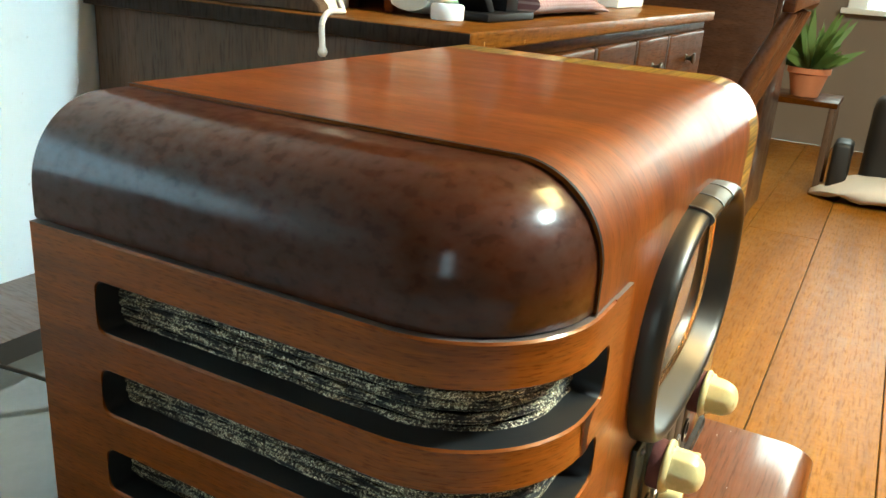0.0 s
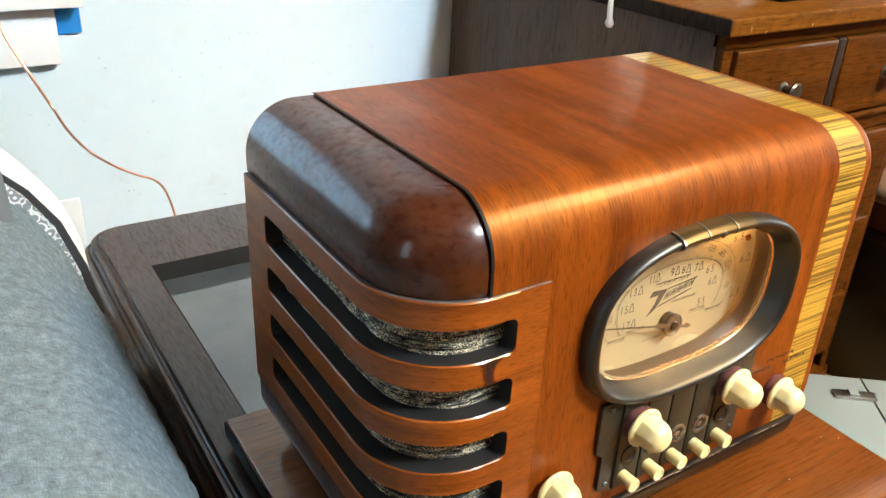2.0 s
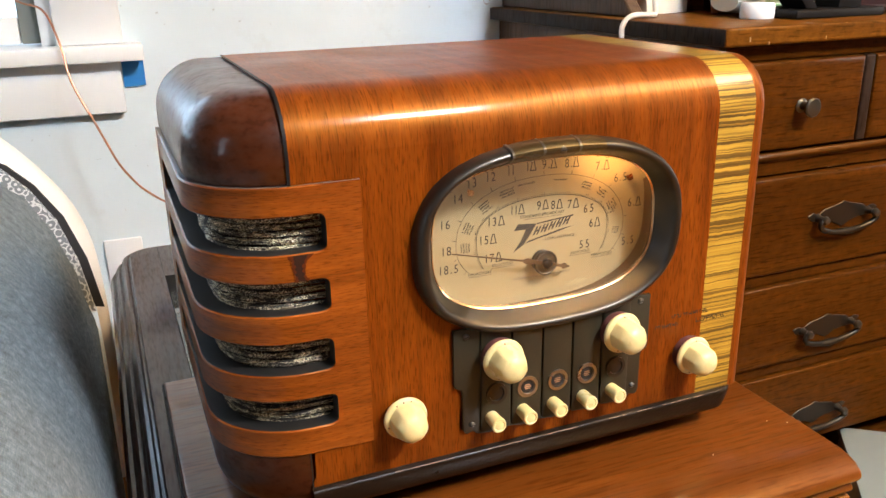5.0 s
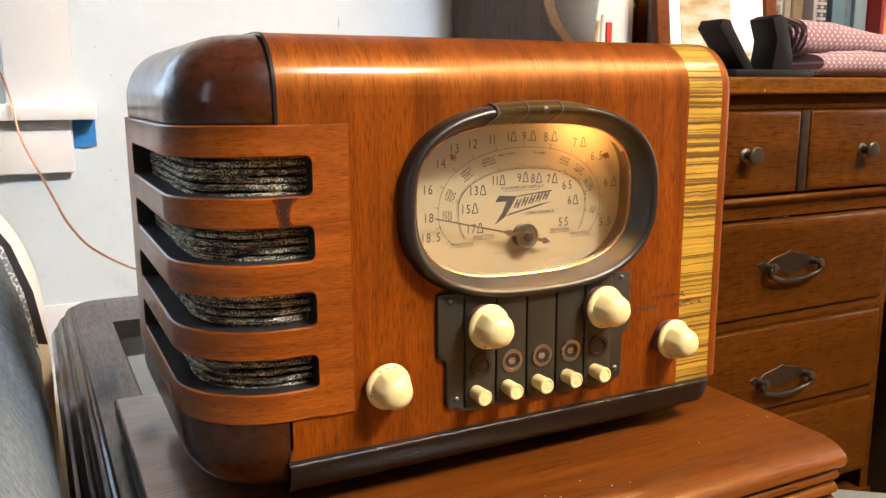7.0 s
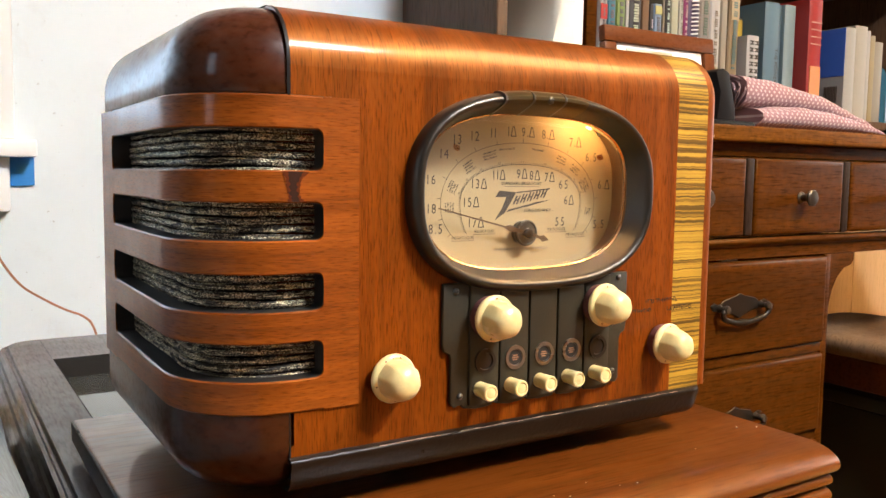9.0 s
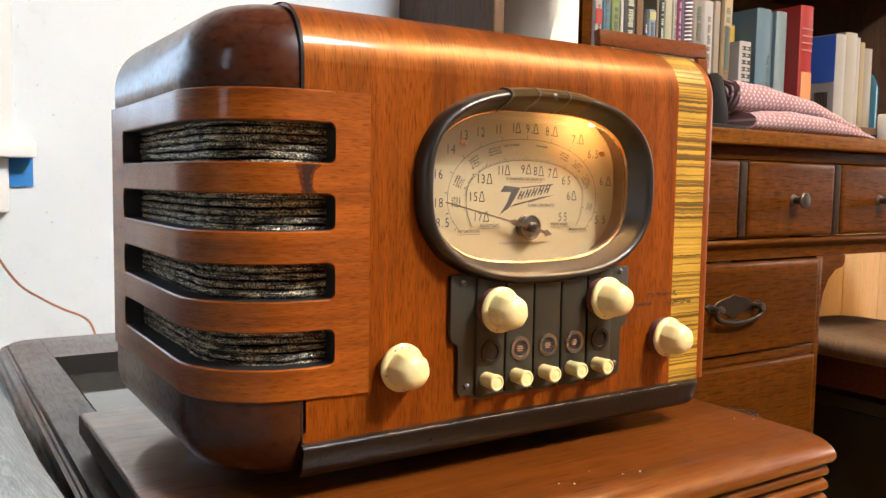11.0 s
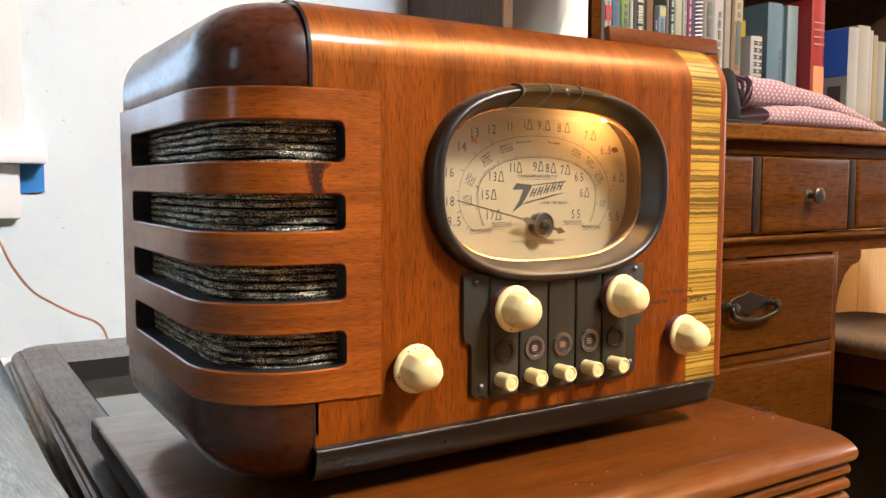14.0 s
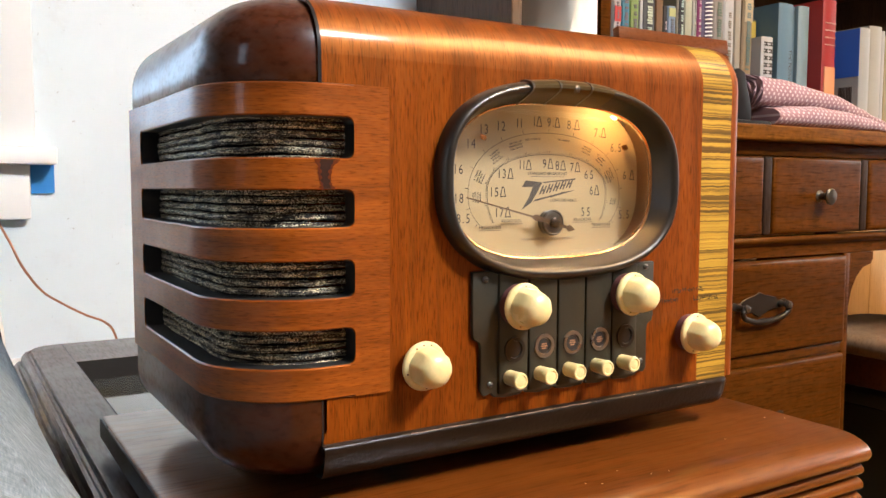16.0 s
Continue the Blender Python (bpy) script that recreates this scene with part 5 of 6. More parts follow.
def hutch_side(x0, x1):
    pts = [(DB, DT), (0.600, DT), (0.603, DT + 0.010), (0.625, DT + 0.030), (0.642, DT + 0.055), (0.684, DT + 0.090), (0.704, DT + 0.12), (0.704, DT + 0.75), (DB, DT + 0.75)]
    return soften(extrude(bmesh.new(), pts, "x", x0, x1), 0.002, 1, 40)


part("side_board", hutch_side(0.700, 0.722), DESK_SIDE, hutch, "dark side board with a curved foot")
part("side_board", hutch_side(2.018, 2.040), DESK_SIDE, hutch)
part("back_board", a_box((0.871, DB - 0.015, DT + 0.001), (2.0175, DB, DT + 0.749)), DESK_SIDE, hutch)
part("shelf_board", a_box((0.8835, 0.595, 0.858), (2.0175, DB - 0.016, 0.875), 0.002), DESK_SIDE, hutch)
part("shelf_board", a_box((0.7225, 0.70, 1.24), (2.0175, DB - 0.016, 1.262), 0.002), DESK_WOOD, hutch)
part("partition", a_box((0.860, 0.665, DT + 0.001), (0.883, DB - 0.016, 1.2395), 0.002), DESK_WOOD, hutch)
part("top_board", a_box((0.69, 0.67, DT + 0.7505), (2.05, DB + 0.002, DT + 0.77), 0.003), DESK_WOOD, hutch)


def book(x, w, h, colour, depth=0.17, lean=0.0, y=0.66, base=0.875, label="", bands=(), turn=0.0, text=None, barred=False):
    """A hardcover: case with rounded spine, page block and spine bands."""
    m = pose(x + w / 2, y, base, 0, lean, turn)
    b = thing("book", (x + w / 2, y + depth / 2, base), label or "upright hardcover book on the shelf", "book", "books on the hutch shelf")
    cover = plain("book_cover", tuple(0.34 * c for c in colour), 0.5, 0, 0.18, 60, 0.06)
    prof = [(-w / 2, depth), (-w / 2, 0.004), (-w / 2 * 0.8, 0.0012), (0, 0.0), (w / 2 * 0.8, 0.0012), (w / 2, 0.004), (w / 2, depth), (w / 2 - 0.0025, depth), (w / 2 - 0.0025, 0.006), (-w / 2 + 0.0025, 0.006), (-w / 2 + 0.0025, depth)]
    bm = extrude(bmesh.new(), prof, "z", 0.0, h)
    bm.transform(m)
    part("case", bm, cover, b)
    bm = a_box((-w / 2 + 0.0027, 0.0065, 0.003), (w / 2 - 0.0027, depth - 0.004, h - 0.003))
    bm.transform(m)
    part("page_block", bm, OLD_PAGES, b)
    for z0, z1, col in bands:
        bm = a_box((-w * 0.40, -0.0006, z0 * h), (w * 0.40, 0.003, z1 * h))
        bm.transform(m)
        part("spine_band", bm, plain("spine_print", tuple(0.45 * c for c in col), 0.5), b)
    if text:
        for k, (words, size, dx, z, col) in enumerate(text):
            lettering("spine_title", words, size, m @ pose(dx, -0.0009, z, 90, 90, 0), col, b)
    if barred:
        bm = bmesh.new()
        for dx, ends in ((0.0075, 8), (-0.0075, 7)):
            for k in range(ends):
                z = 0.142 - 0.0135 * k
                for a, c in ((0.0, 0.0022), (0.0055, 0.0077)):
                    box(bm, (dx - 0.0055, -0.0012, z - c), (dx + 0.0055, 0.0, z - a))
                box(bm, (dx - 0.001 * (k % 3), -0.0012, z - 0.0055), (dx + 0.002, 0.0, z - 0.0022))
        bm.transform(m)
        part("spine_print", bm, INK, b, "two columns of dark bars of print")
    return b


OLD_PAGES = plain("old_pages", (0.40, 0.35, 0.26), 0.8, 0, 0.1, 90, 0.2)
rows = [
    # x, width, height, colour, lean, bands
    (0.885, 0.018, 0.215, (0.85, 0.82, 0.76), 0, ((0.68, 0.80, (0.75, 0.06, 0.05)),)),
    (0.904, 0.019, 0.22, (0.12, 0.40, 0.55), 0, ()),
    (0.924, 0.021, 0.212, (0.42, 0.58, 0.16), 0, ((0.55, 0.66, (0.20, 0.40, 0.10)),)),
    (0.946, 0.008, 0.23, (0.85, 0.82, 0.74), 0, ()),
    (0.955, 0.030, 0.228, (0.035, 0.03, 0.028), 0, ()),
    (0.986, 0.018, 0.20, (0.32, 0.17, 0.07), 0, ()),
    (1.005, 0.010, 0.185, (0.05, 0.045, 0.045), 0, ()),
    (1.016, 0.020, 0.187, (0.45, 0.62, 0.85), 0, ((0.90, 0.98, (0.75, 0.75, 0.30)),)),
    (1.037, 0.006, 0.215, (0.40, 0.34, 0.22), 0, ()),
    (1.044, 0.014, 0.235, (0.04, 0.04, 0.04), 0, ()),
    (1.059, 0.020, 0.24, (0.80, 0.82, 0.58), 0, ()),
    (1.080, 0.011, 0.24, (0.88, 0.86, 0.74), 0, ()),
    (1.092, 0.012, 0.24, (0.45, 0.05, 0.25), 0, ()),
    (1.105, 0.030, 0.235, (0.14, 0.08, 0.20), 0, ()),
    (1.137, 0.027, 0.24, (0.55, 0.50, 0.44), 0, ()),
    (1.166, 0.028, 0.222, (0.90, 0.89, 0.85), 0, ()),
    (1.196, 0.018, 0.225, (0.62, 0.55, 0.42), 0, ()),
    (1.217, 0.028, 0.25, (0.55, 0.40, 0.22), 1.0, ((0.72, 0.98, (0.70, 0.56, 0.34)),)),
]
for x, w, h, col, lean, bands in rows:
    b = book(x, w, h, col, 0.16, lean, 0.66, 0.875, "spiral-bound dark purple notebook on the shelf" if w == 0.030 and col[2] > col[0] else "", bands)
    rng = random.Random(int(x * 1000))
    m = pose(x + w / 2, 0.66, 0.875, 0, lean, 0)
    if w == 0.030 and col[2] > col[0]:
        for k in range(30):
            loop = [m @ Vector((0.009 * math.cos(a), -0.003 * math.sin(a) - 0.001, 0.008 + 0.0075 * k + 0.0012 * math.cos(a))) for a in (math.pi * q / 6 for q in range(7))]
            part("wire_loop", tube(bmesh.new(), loop, 0.0013, 5), PAPER, b, "white wire binding loop" if k == 0 else "")
        continue
    if rng.random() < 0.25:
        continue
    tone = tuple((0.10 if sum(col) > 0.9 else 0.42) * (0.7 + 0.6 * rng.random()) for c in col)
    bm = bmesh.new()
    zz, wide = rng.uniform(0.25, 0.40) * h, rng.uniform(0.10, 0.22) * w
    while zz < 0.86 * h:
        ln = rng.uniform(0.0018, 0.0042)
        box(bm, (-wide * rng.uniform(0.7, 1.0), -0.0011, zz), (wide * rng.uniform(0.7, 1.0), 0.0, zz + ln))
        zz += ln + (0.0012 if rng.random() < 0.8 else 0.006)
    bm.transform(m)
    part("spine_print", bm, plain("spine_title_ink", tone, 0.5), b, "bars of unreadable spine title")
book(1.252, 0.034, 0.152, (0.95, 0.93, 0.88), 0.05, 0, 0.640, 0.8752, "white art book with dark spine print", (), 0, (), True)
book(1.253, 0.048, 0.196, (0.035, 0.028, 0.022), 0.15, 0, 0.692, 0.875, "dark book with a yellow and red spine", ((0.70, 0.98, (0.70, 0.52, 0.06)), (0.35, 0.6, (0.42, 0.06, 0.04)), (0.12, 0.2, (0.55, 0.45, 0.12))))
book(1.302, 0.044, 0.222, (0.20, 0.36, 0.46), 0.15, 0, 0.640, 0.875, "slate blue hardcover book", (), 0, (("THE POWER OF", 0.012, 0.010, 0.09, INK),))
book(1.348, 0.034, 0.226, (0.18, 0.32, 0.42), 0.15, 0, 0.662, 0.875, "slate blue hardcover book", ())
book(1.384, 0.034, 0.228, (0.42, 0.58, 0.64), 0.15, 0, 0.655, 0.875, "pale blue hardcover book", ())
book(1.421, 0.043, 0.240, (0.62, 0.022, 0.014), 0.17, 0, 0.625, 0.875, "thick glossy red hardcover book", ((0.10, 0.44, (1.0, 0.42, 0.16)), (0.62, 0.63, (0.66, 0.40, 0.3)), (0.68, 0.69, (0.66, 0.40, 0.3)), (0.74, 0.75, (0.66, 0.40, 0.3)), (0.80, 0.81, (0.66, 0.40, 0.3))))
blue = book(1.510, 0.034, 0.188, (0.68, 0.67, 0.62), 0.13, 0, 0.600, 0.875, "blue and white paperback with a barcode", ())
part("cover_panel", a_box((1.5094, 0.604, 0.965), (1.5102, 0.728, 1.0625)), plain("blue_cover", (0.03, 0.09, 0.36), 0.4), blue, "blue upper cover")
bm = bmesh.new()
for k in range(9):
    box(bm, (1.5095, 0.618 + 0.0034 * k, 0.912), (1.5102, 0.620 + 0.0034 * k, 0.945))
part("barcode", bm, INK, blue, "printed barcode bars")
book(1.5455, 0.044, 0.196, (0.70, 0.66, 0.56), 0.14, 0, 0.602, 0.875, "thick cream paperback book", ())
book(1.591, 0.014, 0.190, (0.74, 0.72, 0.68), 0.14, 0, 0.606, 0.875, "", ())
book(1.607, 0.020, 0.182, (0.58, 0.46, 0.22), 0.14, 0, 0.608, 0.875, "", ())
book(1.629, 0.036, 0.172, (0.55, 0.50, 0.40), 0.14, 0, 0.612, 0.875, "", ())
book(1.62, 0.03, 0.235, (0.50, 0.46, 0.38), 0.11, 0, 0.81, 0.875, "", ())
single("storage_box", a_box((1.66, 0.50, 0.8273), (1.86, 0.594, 0.905), 0.004), PAPER, "white cardboard box on the desk", "box")
jar = bmesh.new()
lathe(jar, [(0.035, 0.0), (0.042, 0.006), (0.043, 0.10), (0.034, 0.125), (0.018, 0.14), (0.018, 0.165)], pose(1.745, 0.69, 0.8755), 28)
single("glass_bottle", jar, plain("blue_bottle_glass", (0.02, 0.07, 0.11), 0.1, 0, 0.3), "dark blue glass bottle", "bottle")

# picture frame leaning in front of the books
pic = thing("picture_frame", (0.970, 0.59, DT), "reddish wooden picture frame with a white mat", "picture frame")
fm = pose(0.963, 0.571, DT + 0.002, -7)
for lo, hi in (((-0.131, 0, 0), (-0.105, 0.016, 0.1428)), ((0.105, 0, 0), (0.131, 0.016, 0.1428)), ((-0.1048, 0, 0), (0.1048, 0.016, 0.024)), ((-0.131, 0, 0.143), (0.131, 0.016, 0.1695))):
    bm = a_box(lo, hi, 0.003)
    bm.transform(fm)
    part("frame_bar", bm, FRAME_WOOD, pic)
bm = a_box((-0.105, 0.008, 0.022), (0.105, 0.011, 0.146))
bm.transform(fm)
part("mat_board", bm, PAPER, pic, "white mat board")


def photo():
    n = Nodes("faded_print")
    tall = n.noise(n.coords((12, 12, 34)), 1.0, 4)
    n.set(Base_Color=n.ramp(tall, [(0.3, (0.20, 0.15, 0.09)), (0.45, (0.42, 0.33, 0.17)), (0.6, (0.50, 0.50, 0.44)), (0.75, (0.30, 0.36, 0.36))]), Roughness=0.3)
    return n.mat


bm = a_box((-0.078, 0.0065, 0.050), (0.030, 0.0078, 0.136))
bm.transform(fm)
part("print", bm, photo(), pic, "small faded landscape print")

# folded dotted cloth on the desk: a flat fold with a roll on it
cloth = thing("folded_cloth", (1.26, 0.50, DT), "pink cloth with white dots, loosely folded", "cloth")


def fold(x0, x1, y, z0, heights, depth, seed):
    bm = bmesh.new()
    rows = []
    n = 26
    for i in range(n + 1):
        u = i / n
        x = x0 + (x1 - x0) * u
        h = np.interp(u, [p for p, _ in heights], [q for _, q in heights])
        zb = np.interp(u, [p for p, _ in z0], [q for _, q in z0])
        row = []
        for k in range(16):
            a = 2 * math.pi * k / 16
            c, s = math.cos(a), math.sin(a)
            q = 0.003 * noise.noise((x * 30, a * 2, seed))
            row.append((x + 0.006 * noise.noise((a, seed, 2)), y + (depth / 2 + q) * math.copysign(abs(c) ** 0.7, c), zb + h / 2 + (h / 2 + q) * math.copysign(abs(s) ** 0.8, s)))
        rows.append(row)
    return loft(bm, rows)


part("lower_fold", fold(1.022, 1.375, 0.50, ((0, DT + 0.002), (1, DT + 0.002)), ((0, 0.036), (0.3, 0.046), (0.6, 0.04), (0.85, 0.022), (1, 0.006)), 0.15, 1.0), DOTTED, cloth, "", 80)
part("rolled_fold", fold(1.006, 1.395, 0.495, ((0, DT + 0.034), (0.25, DT + 0.038), (0.55, DT + 0.034), (0.8, DT + 0.016), (1, DT + 0.003)), ((0, 0.058), (0.2, 0.050), (0.6, 0.034), (0.85, 0.024), (1, 0.006)), 0.10, 5.0), DOTTED, cloth, "", 80)
bm = bmesh.new()
for k in range(5):
    r = 0.029 - 0.005 * k
    tube(bm, [(1.004 - 0.0014 * k + 0.004 * math.sin(3 * a + k), 0.495 + 1.6 * r * math.cos(a), DT + 0.063 + (r + 0.002 * math.sin(5 * a)) * math.sin(a)) for a in (2 * math.pi * j / 20 + k for j in range(19))], 0.0022, 6)
part("rolled_end", bm, plain("faded_cloth_back", (0.17, 0.11, 0.12), 0.95, 0, 0.4, 200, 0.5), cloth, "crumpled end of the roll")

# black phone stand
stand = thing("phone_stand", (0.95, 0.45, DT), "black plastic phone stand", "stand")
part("base", a_box((0.842, 0.425, DT + 0.0004), (1.002, 0.50, DT + 0.012), 0.003), SEAM_BLACK, stand)
part("back_arm", soften(extrude(bmesh.new(), [(0.873, DT + 0.0122), (0.893, DT + 0.0122), (0.848, DT + 0.070), (0.842, DT + 0.080), (0.828, DT + 0.082), (0.822, DT + 0.070)], "y", 0.44, 0.485), 0.0015), SEAM_BLACK, stand)
part("front_arm", soften(extrude(bmesh.new(), [(0.930, DT + 0.0122), (0.972, DT + 0.0122), (0.971, DT + 0.034), (0.962, DT + 0.060), (0.954, DT + 0.086), (0.940, DT + 0.092), (0.924, DT + 0.086), (0.936, DT + 0.056)], "y", 0.44, 0.485), 0.0015), SEAM_BLACK, stand)

# packets, a cap and papers at the desk's left
pack = thing("wipes_packet", (0.90, 0.54, DT), "white and green soft packet", "packet")
bm = bmesh.new()
rows = [[(0.812 + 0.175 * u, 0.505 + 0.060 * (0.5 + 0.5 * math.cos(a)) , DT + 0.021 + (0.0195 - 0.006 * abs(2 * u - 1) ** 3) * math.sin(a)) for a in (2 * math.pi * k / 14 for k in range(14))] for u in np.linspace(0, 1, 12)]
part("wrapper", loft(bm, rows), plain("packet_film", (0.72, 0.74, 0.66), 0.3, 0, 0.12, 30), pack)
bm = bmesh.new()
for k in range(3):
    box(bm, (0.86, 0.5045, DT + 0.014 + 0.006 * k), (0.92 + 0.01 * k, 0.507, DT + 0.016 + 0.006 * k))
part("print", bm, plain("green_print", (0.25, 0.42, 0.22), 0.5), pack, "bars of unreadable print")
single("plastic_tub", lathe(bmesh.new(), [(0.022, 0.0), (0.023, 0.002), (0.023, 0.018), (0.021, 0.021), (0.004, 0.0215)], pose(0.822, 0.478, DT + 0.0003), 32), WHITE_PAINT, "low white round plastic tub on the desk", "tub")
bind = thing("file_binder", (0.785, 0.72, DT), "white curved-front file binder with a red stripe", "binder")
bm = loft(bmesh.new(), [[(xl + 0.004, 0.645, z), (xl, 0.66, z), (xl, 0.84, z), (0.815, 0.84, z), (0.817, 0.645, z), (0.79, 0.640, z)] for z, xl in ((DT + 0.0005, 0.756), (DT + 0.04, 0.752), (DT + 0.09, 0.756), (DT + 0.15, 0.768), (DT + 0.20, 0.780), (DT + 0.27, 0.783))])
part("case", bm, plain("binder_card", (0.74, 0.71, 0.60), 0.5, 0, 0.1, 30), bind)
part("stripe", a_box((0.778, 0.6385, DT + 0.047), (0.788, 0.6425, DT + 0.090)), plain("red_print", (0.55, 0.03, 0.02), 0.5), bind, "red stripe")
single("paper_folder", a_box((0.8185, 0.655, DT + 0.0005), (0.8425, 0.83, DT + 0.25), 0.001), PAPER, "upright white paper folder beside the binder", "folder")
cord = smooth_path([(0.765, 0.632, DT + 0.10), (0.755, 0.622, DT + 0.04), (0.735, 0.590, DT + 0.006), (0.72, 0.58, DT + 0.0045), (0.685, 0.575, DT + 0.0045), (0.668, 0.573, DT - 0.008), (0.667, 0.572, DT - 0.03), (0.668, 0.571, DT - 0.05)], 6)
single("cotton_cord", tube(bmesh.new(), cord, [0.004] * (len(cord) - 4) + [0.0055, 0.0065, 0.006, 0.003], 8), CREAM, "cream cotton cord hanging over the desk edge", "cord")
book(0.8445, 0.013, 0.235, (0.10, 0.05, 0.045), 0.15, 0, 0.668, DT + 0.0005, "thin dark bound book beside the partition", ((0.5, 0.53, (0.5, 0.4, 0.2)),))
single("paper_slip", a_box((0.898, 0.392, 0.6262), (0.932, 0.412, 0.6335), 0.0005), PAPER, "white paper slip stuck in the drawer gap", "paper")

# ---- under and beyond the desk ----
chair = thing("wooden_chair", (1.44, 0.42, 0.0), "old brown wooden chair pushed under the desk", "chair")
CHAIR_WOOD = wood("chair_wood", (0.045, 0.015, 0.005), (0.080, 0.028, 0.009), (0.12, 0.046, 0.017), (40, 60, 30), 0.36, 0.3, 0.3)
bm = bmesh.new()
rows = []
for z, grow in ((0.432, -0.010), (0.440, 0.0), (0.455, 0.002), (0.464, -0.003), (0.468, -0.012), (0.463, -0.06)):
    row = []
    for cx, cy, s in ((1.53, 0.55, 0), (1.35, 0.55, 90), (1.345, 0.285, 180), (1.535, 0.285, 270)):
        row += [(cx + (0.065 + grow) * math.cos(radians(s + 18 * k)), cy + (0.065 + grow) * math.sin(radians(s + 18 * k)), z) for k in range(6)]
    rows.append(row)
part("seat", loft(bm, rows), STOOL_WOOD, chair, "scooped worn wooden seat", 50)
part("apron", a_box((1.315, 0.26, 0.37), (1.565, 0.575, 0.4315), 0.004), CHAIR_WOOD, chair)
for (x0, y0), (x1, y1) in (((1.325, 0.275), (1.375, 0.155)), ((1.555, 0.275), (1.60, 0.195)), ((1.33, 0.565), (1.32, 0.60)), ((1.55, 0.565), (1.56, 0.60))):
    bm = loft(bmesh.new(), [[(x + sx * w, y + sy * w, z) for sx, sy in ((-1, -1), (1, -1), (1, 1), (-1, 1))] for x, y, z, w in ((x1, y1, 0.001, 0.015), ((x0 + x1) / 2, (y0 + y1) / 2, 0.2, 0.018), (x0, y0, 0.3695, 0.019))])
    part("leg", soften(bm, 0.004), CHAIR_WOOD, chair)
part("stretcher", tube(bmesh.new(), [(1.352, 0.21, 0.17), (1.45, 0.225, 0.172), (1.575, 0.235, 0.17)], 0.009, 10), CHAIR_WOOD, chair)
for k in range(6):
    x = 1.325 + 0.046 * k
    r = 0.014 if k in (0, 5) else 0.0075
    part("post" if k in (0, 5) else "spindle", tube(bmesh.new(), smooth_path([(x, 0.245, 0.463), (x + 0.006, 0.20, 0.60), (x + 0.02, 0.15, 0.74), (x + 0.03, 0.105, 0.86)], 4), [r * (0.85 + 0.3 * math.sin(math.pi * i / 12)) for i in range(13)], 10), CHAIR_WOOD, chair)
bm = loft(bmesh.new(), [[(x, 0.105 - 0.02 * math.sin(math.pi * (x - 1.33) / 0.28) + dy, z + 0.015 * math.sin(math.pi * (x - 1.33) / 0.28)) for dy, z in ((-0.011, 0.861), (0.011, 0.861), (0.009, 0.905), (0.0, 0.918), (-0.011, 0.905))] for x in np.linspace(1.325, 1.615, 13)])
part("crest_rail", soften(bm, 0.003), CHAIR_WOOD, chair, "curved top rail")

crate = thing("storage_box", (1.46, 0.44, 0.0), "dark olive lidded storage box under the chair", "box")
OLIVE = plain("dark_olive_paint", (0.030, 0.032, 0.018), 0.55, 0.0, 0.3, 30, 0.1)
part("body", a_box((1.355, 0.315, 0.001), (1.525, 0.555, 0.325), 0.008), OLIVE, crate)
part("lid", a_box((1.350, 0.310, 0.3255), (1.530, 0.560, 0.352), 0.006), OLIVE, crate)

basket = thing("waste_basket", (1.83, 0.275, 0.0), "green painted metal waste basket holding papers", "basket")
bm = bmesh.new()
lathe(bm, [(0.066, 0.0), (0.070, 0.004), (0.088, 0.322), (0.092, 0.327), (0.092, 0.334), (0.086, 0.334), (0.083, 0.322), (0.065, 0.008)], pose(1.83, 0.275, 0.001), 36)
part("bin", bm, plain("green_bin_paint", (0.085, 0.115, 0.075), 0.5, 0, 0.3, 30, 0.1), basket)
m = pose(1.83, 0.275, 0.03, 4, 7, 60)
for lo, hi, mat_, words in (((-0.018, -0.004, 0.0), (0.018, 0.004, 0.42), PAPER, "white card"), ((-0.035, -0.02, 0.0), (-0.019, -0.012, 0.39), plain("red_card", (0.50, 0.02, 0.02), 0.5), "red card")):
    bm = a_box(lo, hi, 0.001)
    bm.transform(m)
    part("card", bm, mat_, basket, words)

case = thing("metal_case", (0.98, 0.12, 0.0), "grey painted metal case with a latch", "case")
cm = pose(1.008, 0.397, 0.0, 0, 0, -38)
for name, lo, hi, r, mat_, words in (("body", (0, -0.30, 0.001), (0.205, 0, 0.165), 0.006, GREY_METAL, ""), ("lid", (-0.003, -0.303, 0.1652), (0.208, 0.003, 0.180), 0.010, GREY_METAL, ""), ("seam_strip", (0.152, -0.303, 0.1802), (0.155, 0.002, 0.1814), 0.0005, BLACK, ""), ("latch", (0.088, -0.072, 0.1802), (0.158, -0.050, 0.1865), 0.002, STEEL, "steel latch"), ("latch_tab", (0.112, -0.070, 0.1867), (0.128, -0.052, 0.191), 0.001, GREY_METAL, "")):
    bm = a_box(lo, hi, r)
    bm.transform(cm)
    part(name, bm, mat_, case, words)

# the sofa's padded arm, with a throw behind it and a cushion
sofa = thing("sofa", (-0.35, 0.0, 0.0), "grey woven sofa with padded arm and loose cushion", "sofa")
ARM = [(-0.31, 0.10), (-0.31, 0.60), (-0.295, 0.67), (-0.26, 0.715), (-0.21, 0.738), (-0.169, 0.733), (-0.134, 0.712), (-0.112, 0.688), (-0.090, 0.650), (-0.075, 0.60), (-0.066, 0.54), (-0.066, 0.10)]


